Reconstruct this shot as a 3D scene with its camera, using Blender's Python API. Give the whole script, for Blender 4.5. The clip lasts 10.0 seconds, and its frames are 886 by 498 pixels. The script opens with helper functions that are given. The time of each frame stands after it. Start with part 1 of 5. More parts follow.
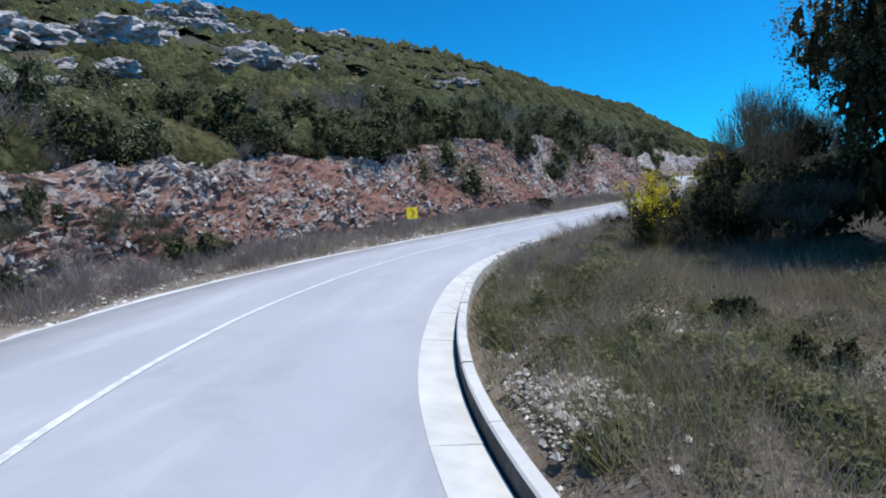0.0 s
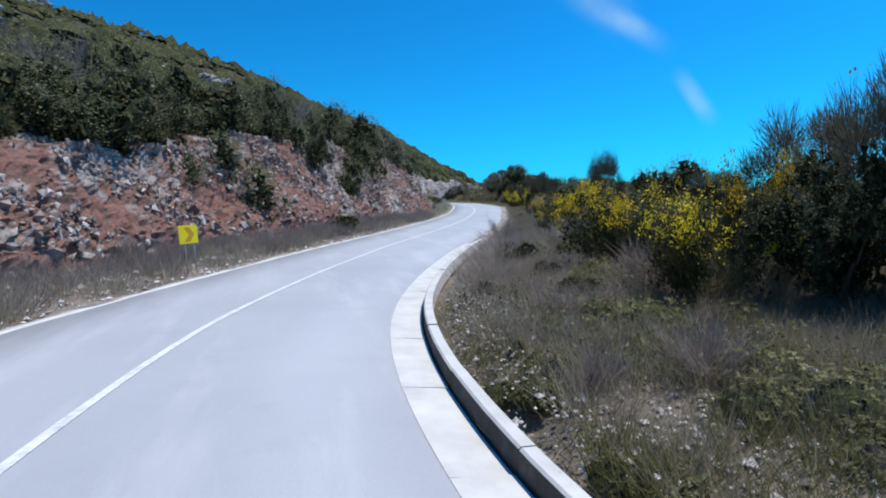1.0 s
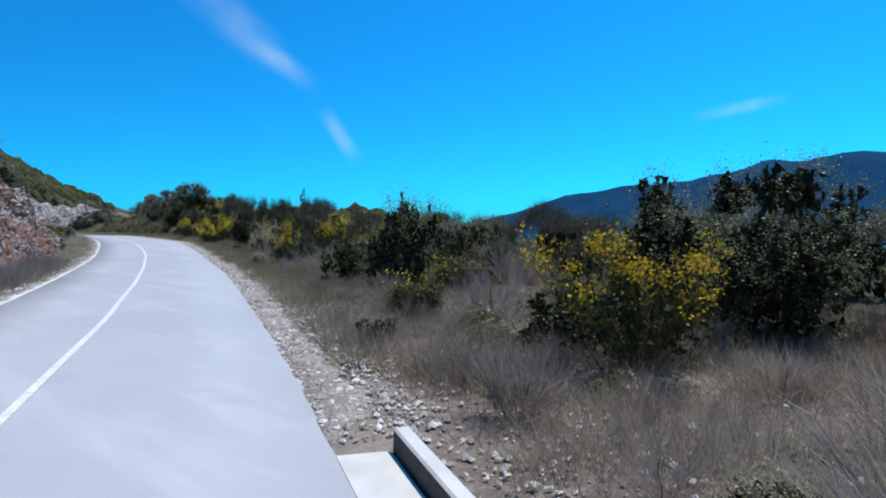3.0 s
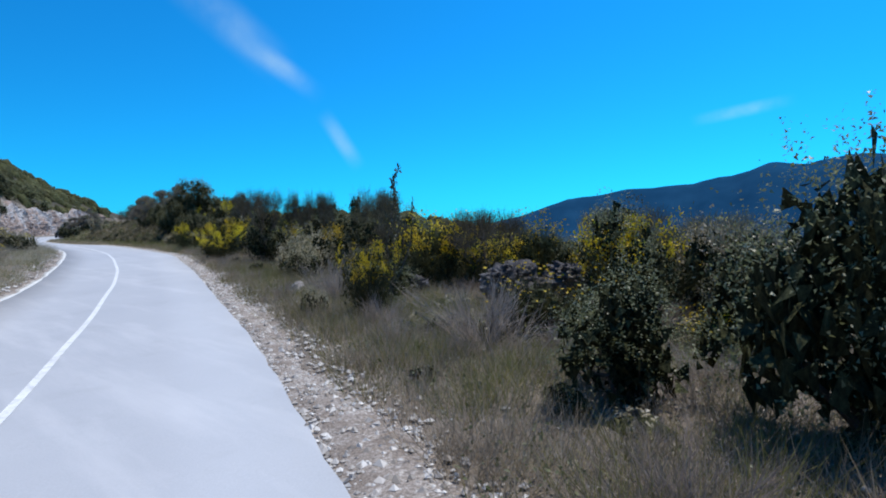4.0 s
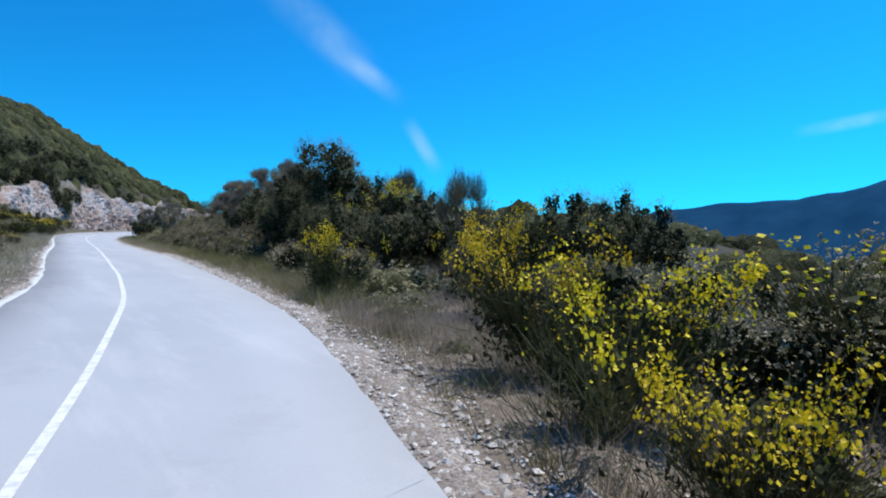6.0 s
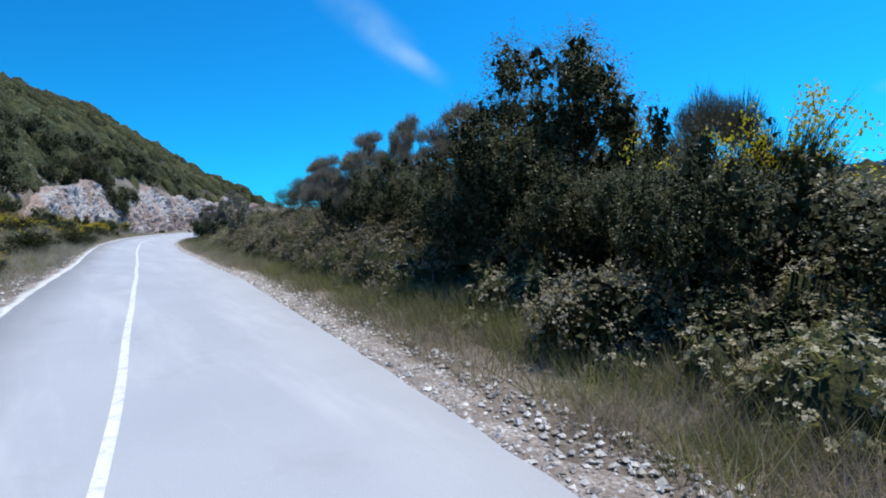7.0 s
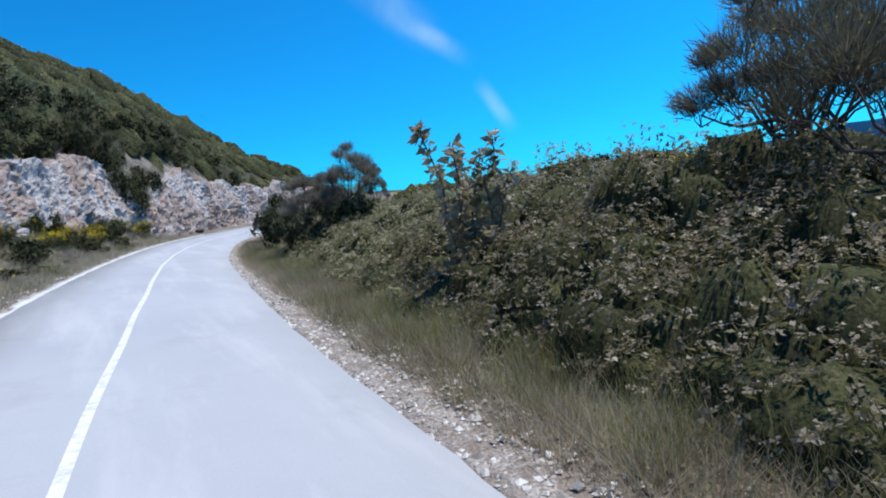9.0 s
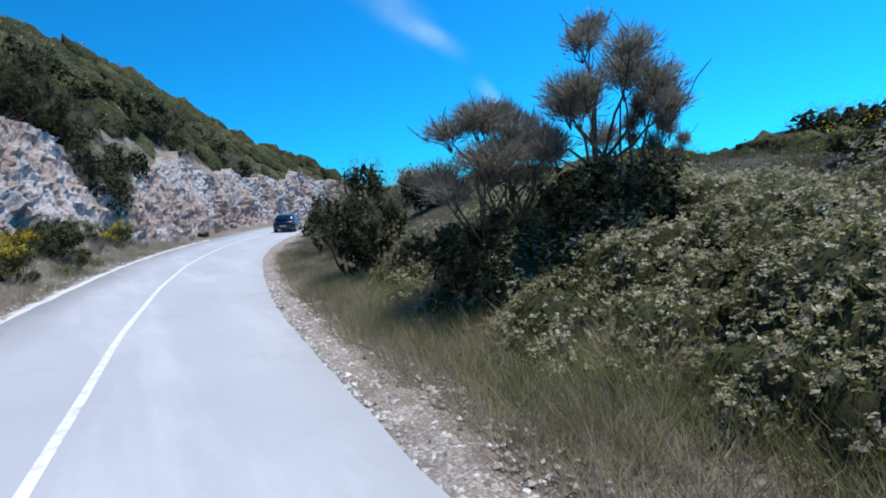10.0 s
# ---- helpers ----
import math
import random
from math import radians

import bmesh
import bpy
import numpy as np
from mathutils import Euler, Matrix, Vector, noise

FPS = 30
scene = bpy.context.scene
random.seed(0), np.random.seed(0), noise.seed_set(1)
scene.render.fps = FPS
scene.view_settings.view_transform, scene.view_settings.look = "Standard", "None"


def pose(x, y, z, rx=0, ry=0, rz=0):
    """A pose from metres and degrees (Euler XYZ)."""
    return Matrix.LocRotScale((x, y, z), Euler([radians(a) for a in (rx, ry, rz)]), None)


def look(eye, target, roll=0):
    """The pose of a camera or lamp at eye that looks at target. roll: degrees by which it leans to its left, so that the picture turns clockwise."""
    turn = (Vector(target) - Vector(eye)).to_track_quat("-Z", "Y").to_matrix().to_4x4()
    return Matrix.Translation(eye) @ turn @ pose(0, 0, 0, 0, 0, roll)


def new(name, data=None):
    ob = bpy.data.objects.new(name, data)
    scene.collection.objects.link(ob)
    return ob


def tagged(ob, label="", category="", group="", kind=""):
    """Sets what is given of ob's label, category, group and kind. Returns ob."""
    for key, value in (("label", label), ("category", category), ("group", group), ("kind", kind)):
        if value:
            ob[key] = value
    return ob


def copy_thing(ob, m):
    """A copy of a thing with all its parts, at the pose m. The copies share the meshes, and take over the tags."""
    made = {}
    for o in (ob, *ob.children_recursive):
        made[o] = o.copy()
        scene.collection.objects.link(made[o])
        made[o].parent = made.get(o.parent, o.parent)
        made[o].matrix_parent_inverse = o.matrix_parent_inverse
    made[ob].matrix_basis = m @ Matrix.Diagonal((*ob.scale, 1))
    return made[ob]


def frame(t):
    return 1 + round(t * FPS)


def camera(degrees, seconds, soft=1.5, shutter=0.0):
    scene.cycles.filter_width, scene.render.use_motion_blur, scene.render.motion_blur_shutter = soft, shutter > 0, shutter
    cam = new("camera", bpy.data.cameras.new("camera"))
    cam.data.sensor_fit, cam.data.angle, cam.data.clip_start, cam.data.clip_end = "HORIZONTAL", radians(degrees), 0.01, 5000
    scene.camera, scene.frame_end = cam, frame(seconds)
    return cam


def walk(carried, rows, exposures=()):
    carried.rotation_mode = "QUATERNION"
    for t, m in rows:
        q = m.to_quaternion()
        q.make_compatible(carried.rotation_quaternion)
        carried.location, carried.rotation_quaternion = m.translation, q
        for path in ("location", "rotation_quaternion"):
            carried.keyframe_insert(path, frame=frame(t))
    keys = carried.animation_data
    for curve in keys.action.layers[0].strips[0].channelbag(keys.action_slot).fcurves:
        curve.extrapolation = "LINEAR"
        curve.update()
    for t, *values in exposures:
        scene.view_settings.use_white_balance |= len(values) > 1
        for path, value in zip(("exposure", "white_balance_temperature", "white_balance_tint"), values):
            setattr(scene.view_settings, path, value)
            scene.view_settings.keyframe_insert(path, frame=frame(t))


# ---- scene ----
cam = camera(76.2, 10.0, soft=1.9)
PATH = [
    (0.0, 0.437, -0.026, -0.010, 84.123, 2.519, 11.707),
    (0.5, -1.649, 3.797, -0.090, 84.362, 1.812, -1.438),
    (1.0, -2.974, 7.670, -0.165, 85.405, 0.586, -13.840),
    (1.5, -3.501, 11.408, -0.126, 86.408, -0.024, -24.316),
    (2.0, -3.131, 15.851, -0.011, 87.532, -0.552, -34.727),
    (2.5, -1.610, 20.900, 0.053, 88.257, 0.121, -43.969),
    (3.0, 0.693, 26.313, 0.116, 87.993, 0.742, -47.728),
    (3.5, 3.308, 32.008, 0.200, 88.119, 0.795, -47.942),
    (4.0, 6.048, 37.982, 0.355, 88.454, 1.044, -47.576),
    (4.5, 8.637, 44.316, 0.510, 88.804, 0.241, -46.488),
    (5.0, 11.069, 50.874, 0.627, 88.981, 0.125, -44.764),
    (5.5, 13.419, 57.500, 0.827, 89.639, -1.370, -42.517),
    (6.0, 15.664, 64.289, 1.057, 89.095, -1.359, -39.847),
    (6.5, 17.574, 71.406, 1.262, 88.194, 0.035, -37.333),
    (7.0, 18.977, 78.941, 1.458, 87.485, 1.395, -34.444),
    (7.5, 20.039, 86.724, 1.681, 87.644, 0.824, -32.531),
    (8.0, 21.112, 94.532, 1.860, 87.118, 1.327, -32.069),
    (8.5, 22.196, 102.429, 1.968, 86.140, 3.384, -31.949),
    (9.0, 23.216, 110.458, 2.018, 85.572, 4.651, -31.546),
    (9.5, 24.300, 118.578, 2.095, 85.851, 4.163, -31.236),
    (10.0, 25.376, 126.941, 2.153, 85.296, 5.314, -31.516),
]
walk(cam, [(t, pose(x, y, z, rx, ry, rz)) for t, x, y, z, rx, ry, rz in PATH],
     [(0, 0.0), (2.0, -0.08), (4.5, -0.06), (6.5, 0.04), (10.0, 0.06)])

# ---- sky, sun, exposure ----
SUN_AZIMUTH, SUN_HEIGHT = 106.0, 70.0      # degrees clockwise from +y, degrees up
world = bpy.data.worlds.new("sky")
scene.world = world
world.use_nodes = True
wn, wl = world.node_tree.nodes, world.node_tree.links
wn.clear()
w_out = wn.new("ShaderNodeOutputWorld")
w_bg = wn.new("ShaderNodeBackground")
w_sky = wn.new("ShaderNodeTexSky")
w_sky.sky_type = "NISHITA"
w_sky.sun_disc = False
w_sky.sun_elevation = radians(SUN_HEIGHT)
w_sky.sun_rotation = radians(SUN_AZIMUTH)
w_sky.altitude = 120
w_sky.air_density, w_sky.dust_density, w_sky.ozone_density = 1.0, 0.3, 2.2
w_tint = wn.new("ShaderNodeMix")
w_tint.data_type, w_tint.blend_type = "RGBA", "MULTIPLY"
w_tint.inputs["Factor"].default_value = 1.0
w_tint.inputs["B"].default_value = (0.05, 0.91, 1.58, 1)
wl.new(w_sky.outputs[0], w_tint.inputs["A"])
# the sky is brighter on the sun's side
w_co, w_dot, w_side = wn.new("ShaderNodeTexCoord"), wn.new("ShaderNodeVectorMath"), wn.new("ShaderNodeMapRange")
w_dot.operation = "DOT_PRODUCT"
w_dot.inputs[1].default_value = (math.sin(radians(SUN_AZIMUTH)), math.cos(radians(SUN_AZIMUTH)), 0)
wl.new(w_co.outputs["Generated"], w_dot.inputs[0])
wl.new(w_dot.outputs["Value"], w_side.inputs["Value"])
w_side.inputs["From Min"].default_value, w_side.inputs["From Max"].default_value = -0.5, 0.85
w_side.inputs["To Min"].default_value, w_side.inputs["To Max"].default_value = 0.096, 0.138
wl.new(w_side.outputs[0], w_bg.inputs["Strength"])


def sky_streak(base, start, end, wide, strength, scale):
    """A wisp of thin high cloud along the arc from start to end (directions), wide in radians."""
    a, b = Vector(start).normalized(), Vector(end).normalized()
    along = (b - a).normalized()
    mid, half = (a + b) / 2, (b - a).length / 2
    across = along.cross(mid).normalized()
    co = wn.new("ShaderNodeTexCoord")
    nz = wn.new("ShaderNodeTexNoise")
    nz.inputs["Scale"].default_value, nz.inputs["Detail"].default_value = scale, 6
    wl.new(co.outputs["Generated"], nz.inputs["Vector"])

    def dotted(v, centre, spread):
        sub = wn.new("ShaderNodeVectorMath"); sub.operation = "SUBTRACT"
        wl.new(co.outputs["Generated"], sub.inputs[0]); sub.inputs[1].default_value = centre
        dt = wn.new("ShaderNodeVectorMath"); dt.operation = "DOT_PRODUCT"
        wl.new(sub.outputs[0], dt.inputs[0]); dt.inputs[1].default_value = v
        ab = wn.new("ShaderNodeMath"); ab.operation = "ABSOLUTE"
        wl.new(dt.outputs["Value"], ab.inputs[0])
        mr = wn.new("ShaderNodeMapRange"); mr.interpolation_type = "SMOOTHSTEP"
        wl.new(ab.outputs[0], mr.inputs["Value"])
        mr.inputs["From Min"].default_value, mr.inputs["From Max"].default_value = spread * 0.1, spread
        mr.inputs["To Min"].default_value, mr.inputs["To Max"].default_value = 1, 0
        return mr.outputs[0]

    m1 = wn.new("ShaderNodeMath"); m1.operation = "MULTIPLY"
    wl.new(dotted(across, mid, wide), m1.inputs[0])
    wl.new(dotted(along, mid, half), m1.inputs[1])
    sm = wn.new("ShaderNodeMapRange")
    wl.new(nz.outputs["Fac"], sm.inputs["Value"])
    sm.inputs["From Min"].default_value, sm.inputs["From Max"].default_value = 0.3, 0.75
    m2 = wn.new("ShaderNodeMath"); m2.operation = "MULTIPLY"
    wl.new(m1.outputs[0], m2.inputs[0]); wl.new(sm.outputs[0], m2.inputs[1])
    m3 = wn.new("ShaderNodeMath"); m3.operation = "MULTIPLY"
    wl.new(m2.outputs[0], m3.inputs[0]); m3.inputs[1].default_value = strength
    mx = wn.new("ShaderNodeMix"); mx.data_type = "RGBA"
    wl.new(m3.outputs[0], mx.inputs["Factor"])
    wl.new(base, mx.inputs["A"])
    mx.inputs["B"].default_value = (4.5, 6.5, 8.0, 1)
    return mx.outputs["Result"]


sky_colour = w_tint.outputs["Result"]
sky_colour = sky_streak(sky_colour, (0.311, 0.855, 0.415), (0.526, 0.809, 0.262), 0.042, 0.42, 7)
sky_colour = sky_streak(sky_colour, (0.429, 0.842, 0.326), (0.575, 0.786, 0.228), 0.024, 0.5, 10)
sky_colour = sky_streak(sky_colour, (0.569, 0.794, 0.213), (0.633, 0.766, 0.111), 0.019, 0.38, 12)
sky_colour = sky_streak(sky_colour, (0.932, 0.321, 0.170), (0.967, 0.171, 0.189), 0.013, 0.5, 14)
wl.new(sky_colour, w_bg.inputs["Color"])
wl.new(w_bg.outputs[0], w_out.inputs["Surface"])

sun_lamp = bpy.data.lights.new("sun", "SUN")
sun_lamp.energy, sun_lamp.angle, sun_lamp.color = 4.5, radians(0.53), (1.0, 0.95, 0.87)
sun_way = Vector((math.sin(radians(SUN_AZIMUTH)) * math.cos(radians(SUN_HEIGHT)),
                  math.cos(radians(SUN_AZIMUTH)) * math.cos(radians(SUN_HEIGHT)), math.sin(radians(SUN_HEIGHT))))
sun_ob = new("sun", sun_lamp)
sun_ob.matrix_basis = look((0, 0, 60), Vector((0, 0, 60)) - sun_way)

# ---- materials ----


def material(name, build):
    m = bpy.data.materials.new(name)
    m.use_nodes = True
    t = m.node_tree
    build(t, t.nodes["Principled BSDF"])
    return m


def ramp(t, source, stops):
    r = t.nodes.new("ShaderNodeValToRGB")
    while len(r.color_ramp.elements) < len(stops):
        r.color_ramp.elements.new(0.5)
    for e, (at, c) in zip(r.color_ramp.elements, stops):
        e.position, e.color = at, (*c, 1)
    t.links.new(source, r.inputs[0])
    return r.outputs[0]


def noise_node(t, scale, detail=5, rough=0.6, source="Object", squash=None):
    co = t.nodes.new("ShaderNodeTexCoord")
    n = t.nodes.new("ShaderNodeTexNoise")
    n.inputs["Scale"].default_value, n.inputs["Detail"].default_value, n.inputs["Roughness"].default_value = scale, detail, rough
    out = co.outputs[source]
    if squash:
        mp = t.nodes.new("ShaderNodeMapping")
        mp.inputs["Scale"].default_value = squash
        t.links.new(out, mp.inputs[0])
        out = mp.outputs[0]
    t.links.new(out, n.inputs["Vector"])
    return n.outputs["Fac"]


def mixed(t, fac, a, b, kind="MIX"):
    m = t.nodes.new("ShaderNodeMix")
    m.data_type, m.blend_type = "RGBA", kind
    for v, k in ((fac, "Factor"), (a, "A"), (b, "B")):
        if isinstance(v, (int, float)):
            m.inputs[k].default_value = v
        elif isinstance(v, tuple):
            m.inputs[k].default_value = (*v, 1)
        else:
            t.links.new(v, m.inputs[k])
    return m.outputs["Result"]


def bumped(t, p, height, strength, distance=0.02):
    b = t.nodes.new("ShaderNodeBump")
    b.inputs["Strength"].default_value, b.inputs["Distance"].default_value = strength, distance
    t.links.new(height, b.inputs["Height"])
    t.links.new(b.outputs[0], p.inputs["Normal"])


def mapped(t, source, lo, hi, a=0.0, b=1.0):
    m = t.nodes.new("ShaderNodeMapRange")
    t.links.new(source, m.inputs["Value"])
    for k, v in zip(("From Min", "From Max", "To Min", "To Max"), (lo, hi, a, b)):
        m.inputs[k].default_value = v
    return m.outputs[0]


def m_road(t, p):
    big = noise_node(t, 0.25, 4)
    fine = noise_node(t, 60, 3)
    c = ramp(t, big, ((0.3, (0.39, 0.40, 0.425)), (0.7, (0.455, 0.465, 0.485))))
    c = mixed(t, mapped(t, fine, 0.3, 0.7, 0, 0.35), c, (0.30, 0.31, 0.33))
    worn = noise_node(t, 1.1, 5, 0.65, squash=(1, 0.16, 1))
    c = mixed(t, mapped(t, worn, 0.5, 0.72, 0, 0.5), c, (0.56, 0.56, 0.57))
    c = mixed(t, mapped(t, noise_node(t, 0.7, 6, 0.7), 0.56, 0.72, 0, 0.35), c, (0.30, 0.30, 0.31))
    t.links.new(c, p.inputs["Base Color"])
    p.inputs["Roughness"].default_value = 0.75
    bumped(t, p, fine, 0.3, 0.004)


def m_concrete(t, p):
    c = ramp(t, noise_node(t, 2.2, 6), ((0.3, (0.50, 0.49, 0.46)), (0.7, (0.66, 0.65, 0.62))))
    t.links.new(c, p.inputs["Base Color"])
    p.inputs["Roughness"].default_value = 0.85
    bumped(t, p, noise_node(t, 35, 5), 0.4, 0.006)


def m_soil(t, p):
    patch = noise_node(t, 0.35, 6, 0.65)
    fine = noise_node(t, 9, 8, 0.7)
    c = ramp(t, patch, ((0.32, (0.10, 0.082, 0.06)), (0.5, (0.17, 0.138, 0.108)), (0.68, (0.26, 0.215, 0.175))))
    c = mixed(t, mapped(t, fine, 0.5, 0.72, 0, 0.7), c, (0.42, 0.37, 0.32))
    t.links.new(c, p.inputs["Base Color"])
    p.inputs["Roughness"].default_value = 0.95
    bumped(t, p, fine, 0.8, 0.05)


# leaf litter, its base colour darkened further for shade under the plants
def m_shaded_litter(t, p):
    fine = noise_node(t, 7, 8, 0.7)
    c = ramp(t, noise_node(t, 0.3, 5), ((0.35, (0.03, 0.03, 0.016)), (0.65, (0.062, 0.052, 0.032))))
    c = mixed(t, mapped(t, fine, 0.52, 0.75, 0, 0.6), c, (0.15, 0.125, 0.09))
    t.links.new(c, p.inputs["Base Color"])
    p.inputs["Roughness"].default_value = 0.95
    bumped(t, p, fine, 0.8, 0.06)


# road-facing kerb side: mottled stain, base colour darkened to hold its shade
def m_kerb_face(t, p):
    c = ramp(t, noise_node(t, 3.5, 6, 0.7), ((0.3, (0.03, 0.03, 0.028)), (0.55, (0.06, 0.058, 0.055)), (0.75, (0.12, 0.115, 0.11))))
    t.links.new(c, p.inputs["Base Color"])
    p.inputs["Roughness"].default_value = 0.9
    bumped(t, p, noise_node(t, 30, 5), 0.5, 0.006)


KERB_FACE = material("shaded_stained_kerb_face", m_kerb_face)
SHADED_LITTER = material("shaded_leaf_litter", m_shaded_litter)
ROAD_MAT = material("pale_asphalt", m_road)
CONCRETE = material("kerb_concrete", m_concrete)
SOIL = material("dry_soil", m_soil)


def m_sea(t, p):
    n = noise_node(t, 0.03, 4)
    t.links.new(ramp(t, n, ((0.35, (0.0, 0.11, 0.30)), (0.7, (0.0, 0.14, 0.36)))), p.inputs["Base Color"])
    p.inputs["Roughness"].default_value = 0.45
    p.inputs["Specular IOR Level"].default_value = 0.15
    bumped(t, p, noise_node(t, 0.4, 4), 0.3, 0.3)


SEA_MAT = material("sea_water", m_sea)

# ---- plan of the road: centre line (x, y, z) and cross fall in degrees ----
STATIONS = [
    (17.4, -27.3, -1.2, 0), (5.6, -11.2, -1.6, 2), (-1.44, -1.45, -1.89, 3.1), (-4.96, 7.27, -2.14, 0.8),
    (-4.57, 16.13, -2.04, -0.6), (-0.98, 27.09, -1.89, -0.1), (4.42, 38.76, -1.65, 0), (9.72, 51.45, -1.40, -1.1),
    (14.70, 64.61, -0.99, -2.0), (18.42, 79.08, -0.53, 0.6), (20.45, 94.65, -0.13, 1.0), (22.18, 110.62, 0.09, 4.2),
    (24.02, 127.14, 0.27, 5.0), (25.9, 142.0, 0.45, 4.5), (28.9, 156.7, 0.68, 4), (34.1, 170.8, 0.95, 4),
    (44.1, 188.0, 1.4, 3), (61.3, 206.2, 1.9, 2), (96.0, 225.0, 2.5, 0),
]
# distance of the right edge, the left edge and the painted line from the reference line, by station along it
RIGHT_EDGE = ([-32, 0, 4, 7, 10.5, 13, 16, 18.4, 24, 28, 35, 38, 42, 54, 60, 66, 72, 78, 81, 85, 91, 101, 105, 112, 121, 126, 134, 140, 148, 157, 172, 200],
              [3.3, 3.22, 3.25, 3.36, 3.46, 3.3, 2.95, 2.74, 2.72, 2.78, 2.93, 2.9, 2.8, 2.86, 2.64, 2.5, 2.54, 2.88, 3.16, 3.1, 2.98, 2.98, 3.1, 2.94, 3.02, 2.79, 2.8, 2.9, 3.0, 3.4, 3.8, 4.0])
LEFT_EDGE = ([-32, 0, 12, 18, 24, 32, 45, 60, 72, 80, 90, 103, 113, 121, 135, 147, 155, 170, 184, 200],
             [3.2, 3.25, 3.45, 3.2, 2.8, 2.62, 2.7, 2.75, 2.8, 2.5, 2.02, 2.32, 2.1, 2.32, 2.48, 2.2, 2.0, 1.75, 1.4, 1.3])
MARKING = ([-32, 0, 9, 13, 18, 27, 33, 37, 48, 57, 64, 70, 77, 85, 95, 108, 117, 124, 136, 141, 152, 166, 184, 200],
           [-0.2, -0.2, -0.18, -0.05, -0.1, -0.02, -0.03, -0.09, -0.06, -0.04, -0.18, -0.24, -0.22, -0.04, 0.0, 0.05, 0.1, 0.02, 0.08, 0.12, 0.3, 0.8, 1.2, 1.3])


def spline(values, steps):
    v = np.array(values, float)
    m = np.gradient(v, axis=0)
    out = []
    for i in range(len(v) - 1):
        u = np.linspace(0, 1, steps, endpoint=False)[:, None]
        out.append((2 * u**3 - 3 * u**2 + 1) * v[i] + (u**3 - 2 * u**2 + u) * m[i]
                   + (-2 * u**3 + 3 * u**2) * v[i + 1] + (u**3 - u**2) * m[i + 1])
    return np.vstack(out + [v[-1:]])


ROAD = spline(STATIONS, 40)
LINE = ROAD[:, :2]
way = np.gradient(LINE, axis=0)
way /= np.linalg.norm(way, axis=1)[:, None]
SIDE = np.stack([way[:, 1], -way[:, 0]], 1)                     # to the right
ALONG = np.concatenate([[0], np.cumsum(np.linalg.norm(np.diff(LINE, axis=0), axis=1))])
ALONG -= np.interp(0, [0], [ALONG[80]])                         # zero where the clip begins
FALL = np.tan(np.radians(ROAD[:, 3]))


def eased(st, table):
    """A table read along the road, with its corners rounded."""
    return sum(np.interp(st + d, *table) for d in (-2.4, -1.2, 0, 1.2, 2.4)) / 5


ROAD = np.column_stack([ROAD, eased(ALONG, RIGHT_EDGE), eased(ALONG, LEFT_EDGE)])


def on_road(along, s, lift=0.0):
    """The place on the road's surface s metres to the right of the centre line."""
    x = np.interp(along, ALONG, LINE[:, 0]) + s * np.interp(along, ALONG, SIDE[:, 0])
    y = np.interp(along, ALONG, LINE[:, 1]) + s * np.interp(along, ALONG, SIDE[:, 1])
    z = np.interp(along, ALONG, ROAD[:, 2]) - s * np.interp(along, ALONG, FALL) + lift
    return np.stack(np.broadcast_arrays(x, y, z), -1)


def road_place(x, y):
    """Station along the road and distance to the right of its centre line, for arrays of places."""
    x, y = np.asarray(x, float).ravel(), np.asarray(y, float).ravel()
    near = np.empty(len(x), int)
    for a in range(0, len(x), 20000):
        d = (x[a:a + 20000, None] - LINE[:, 0])**2 + (y[a:a + 20000, None] - LINE[:, 1])**2
        near[a:a + 20000] = d.argmin(1)
    dx, dy = x - LINE[near, 0], y - LINE[near, 1]
    s = dx * SIDE[near, 0] + dy * SIDE[near, 1]
    dist = np.hypot(dx, dy)
    s = np.where(dist > np.abs(s) + 0.5, np.sign(s) * dist, s)
    return near, ALONG[near], s


def smooth(x, a, b):
    u = np.clip((x - a) / (b - a), 0, 1)
    return u * u * (3 - 2 * u)


def waves(x, y, size, seed):
    """Cheap smooth unevenness, about -1 to 1."""
    r = np.random.RandomState(seed)
    z = np.zeros_like(np.asarray(x, float))
    for i in range(7):
        a, k, ph = r.uniform(0, 6.28), 6.28 / size * r.uniform(0.6, 1.8), r.uniform(0, 6.28)
        z = z + np.sin((x * math.cos(a) + y * math.sin(a)) * k + ph)
    return z / 3.5


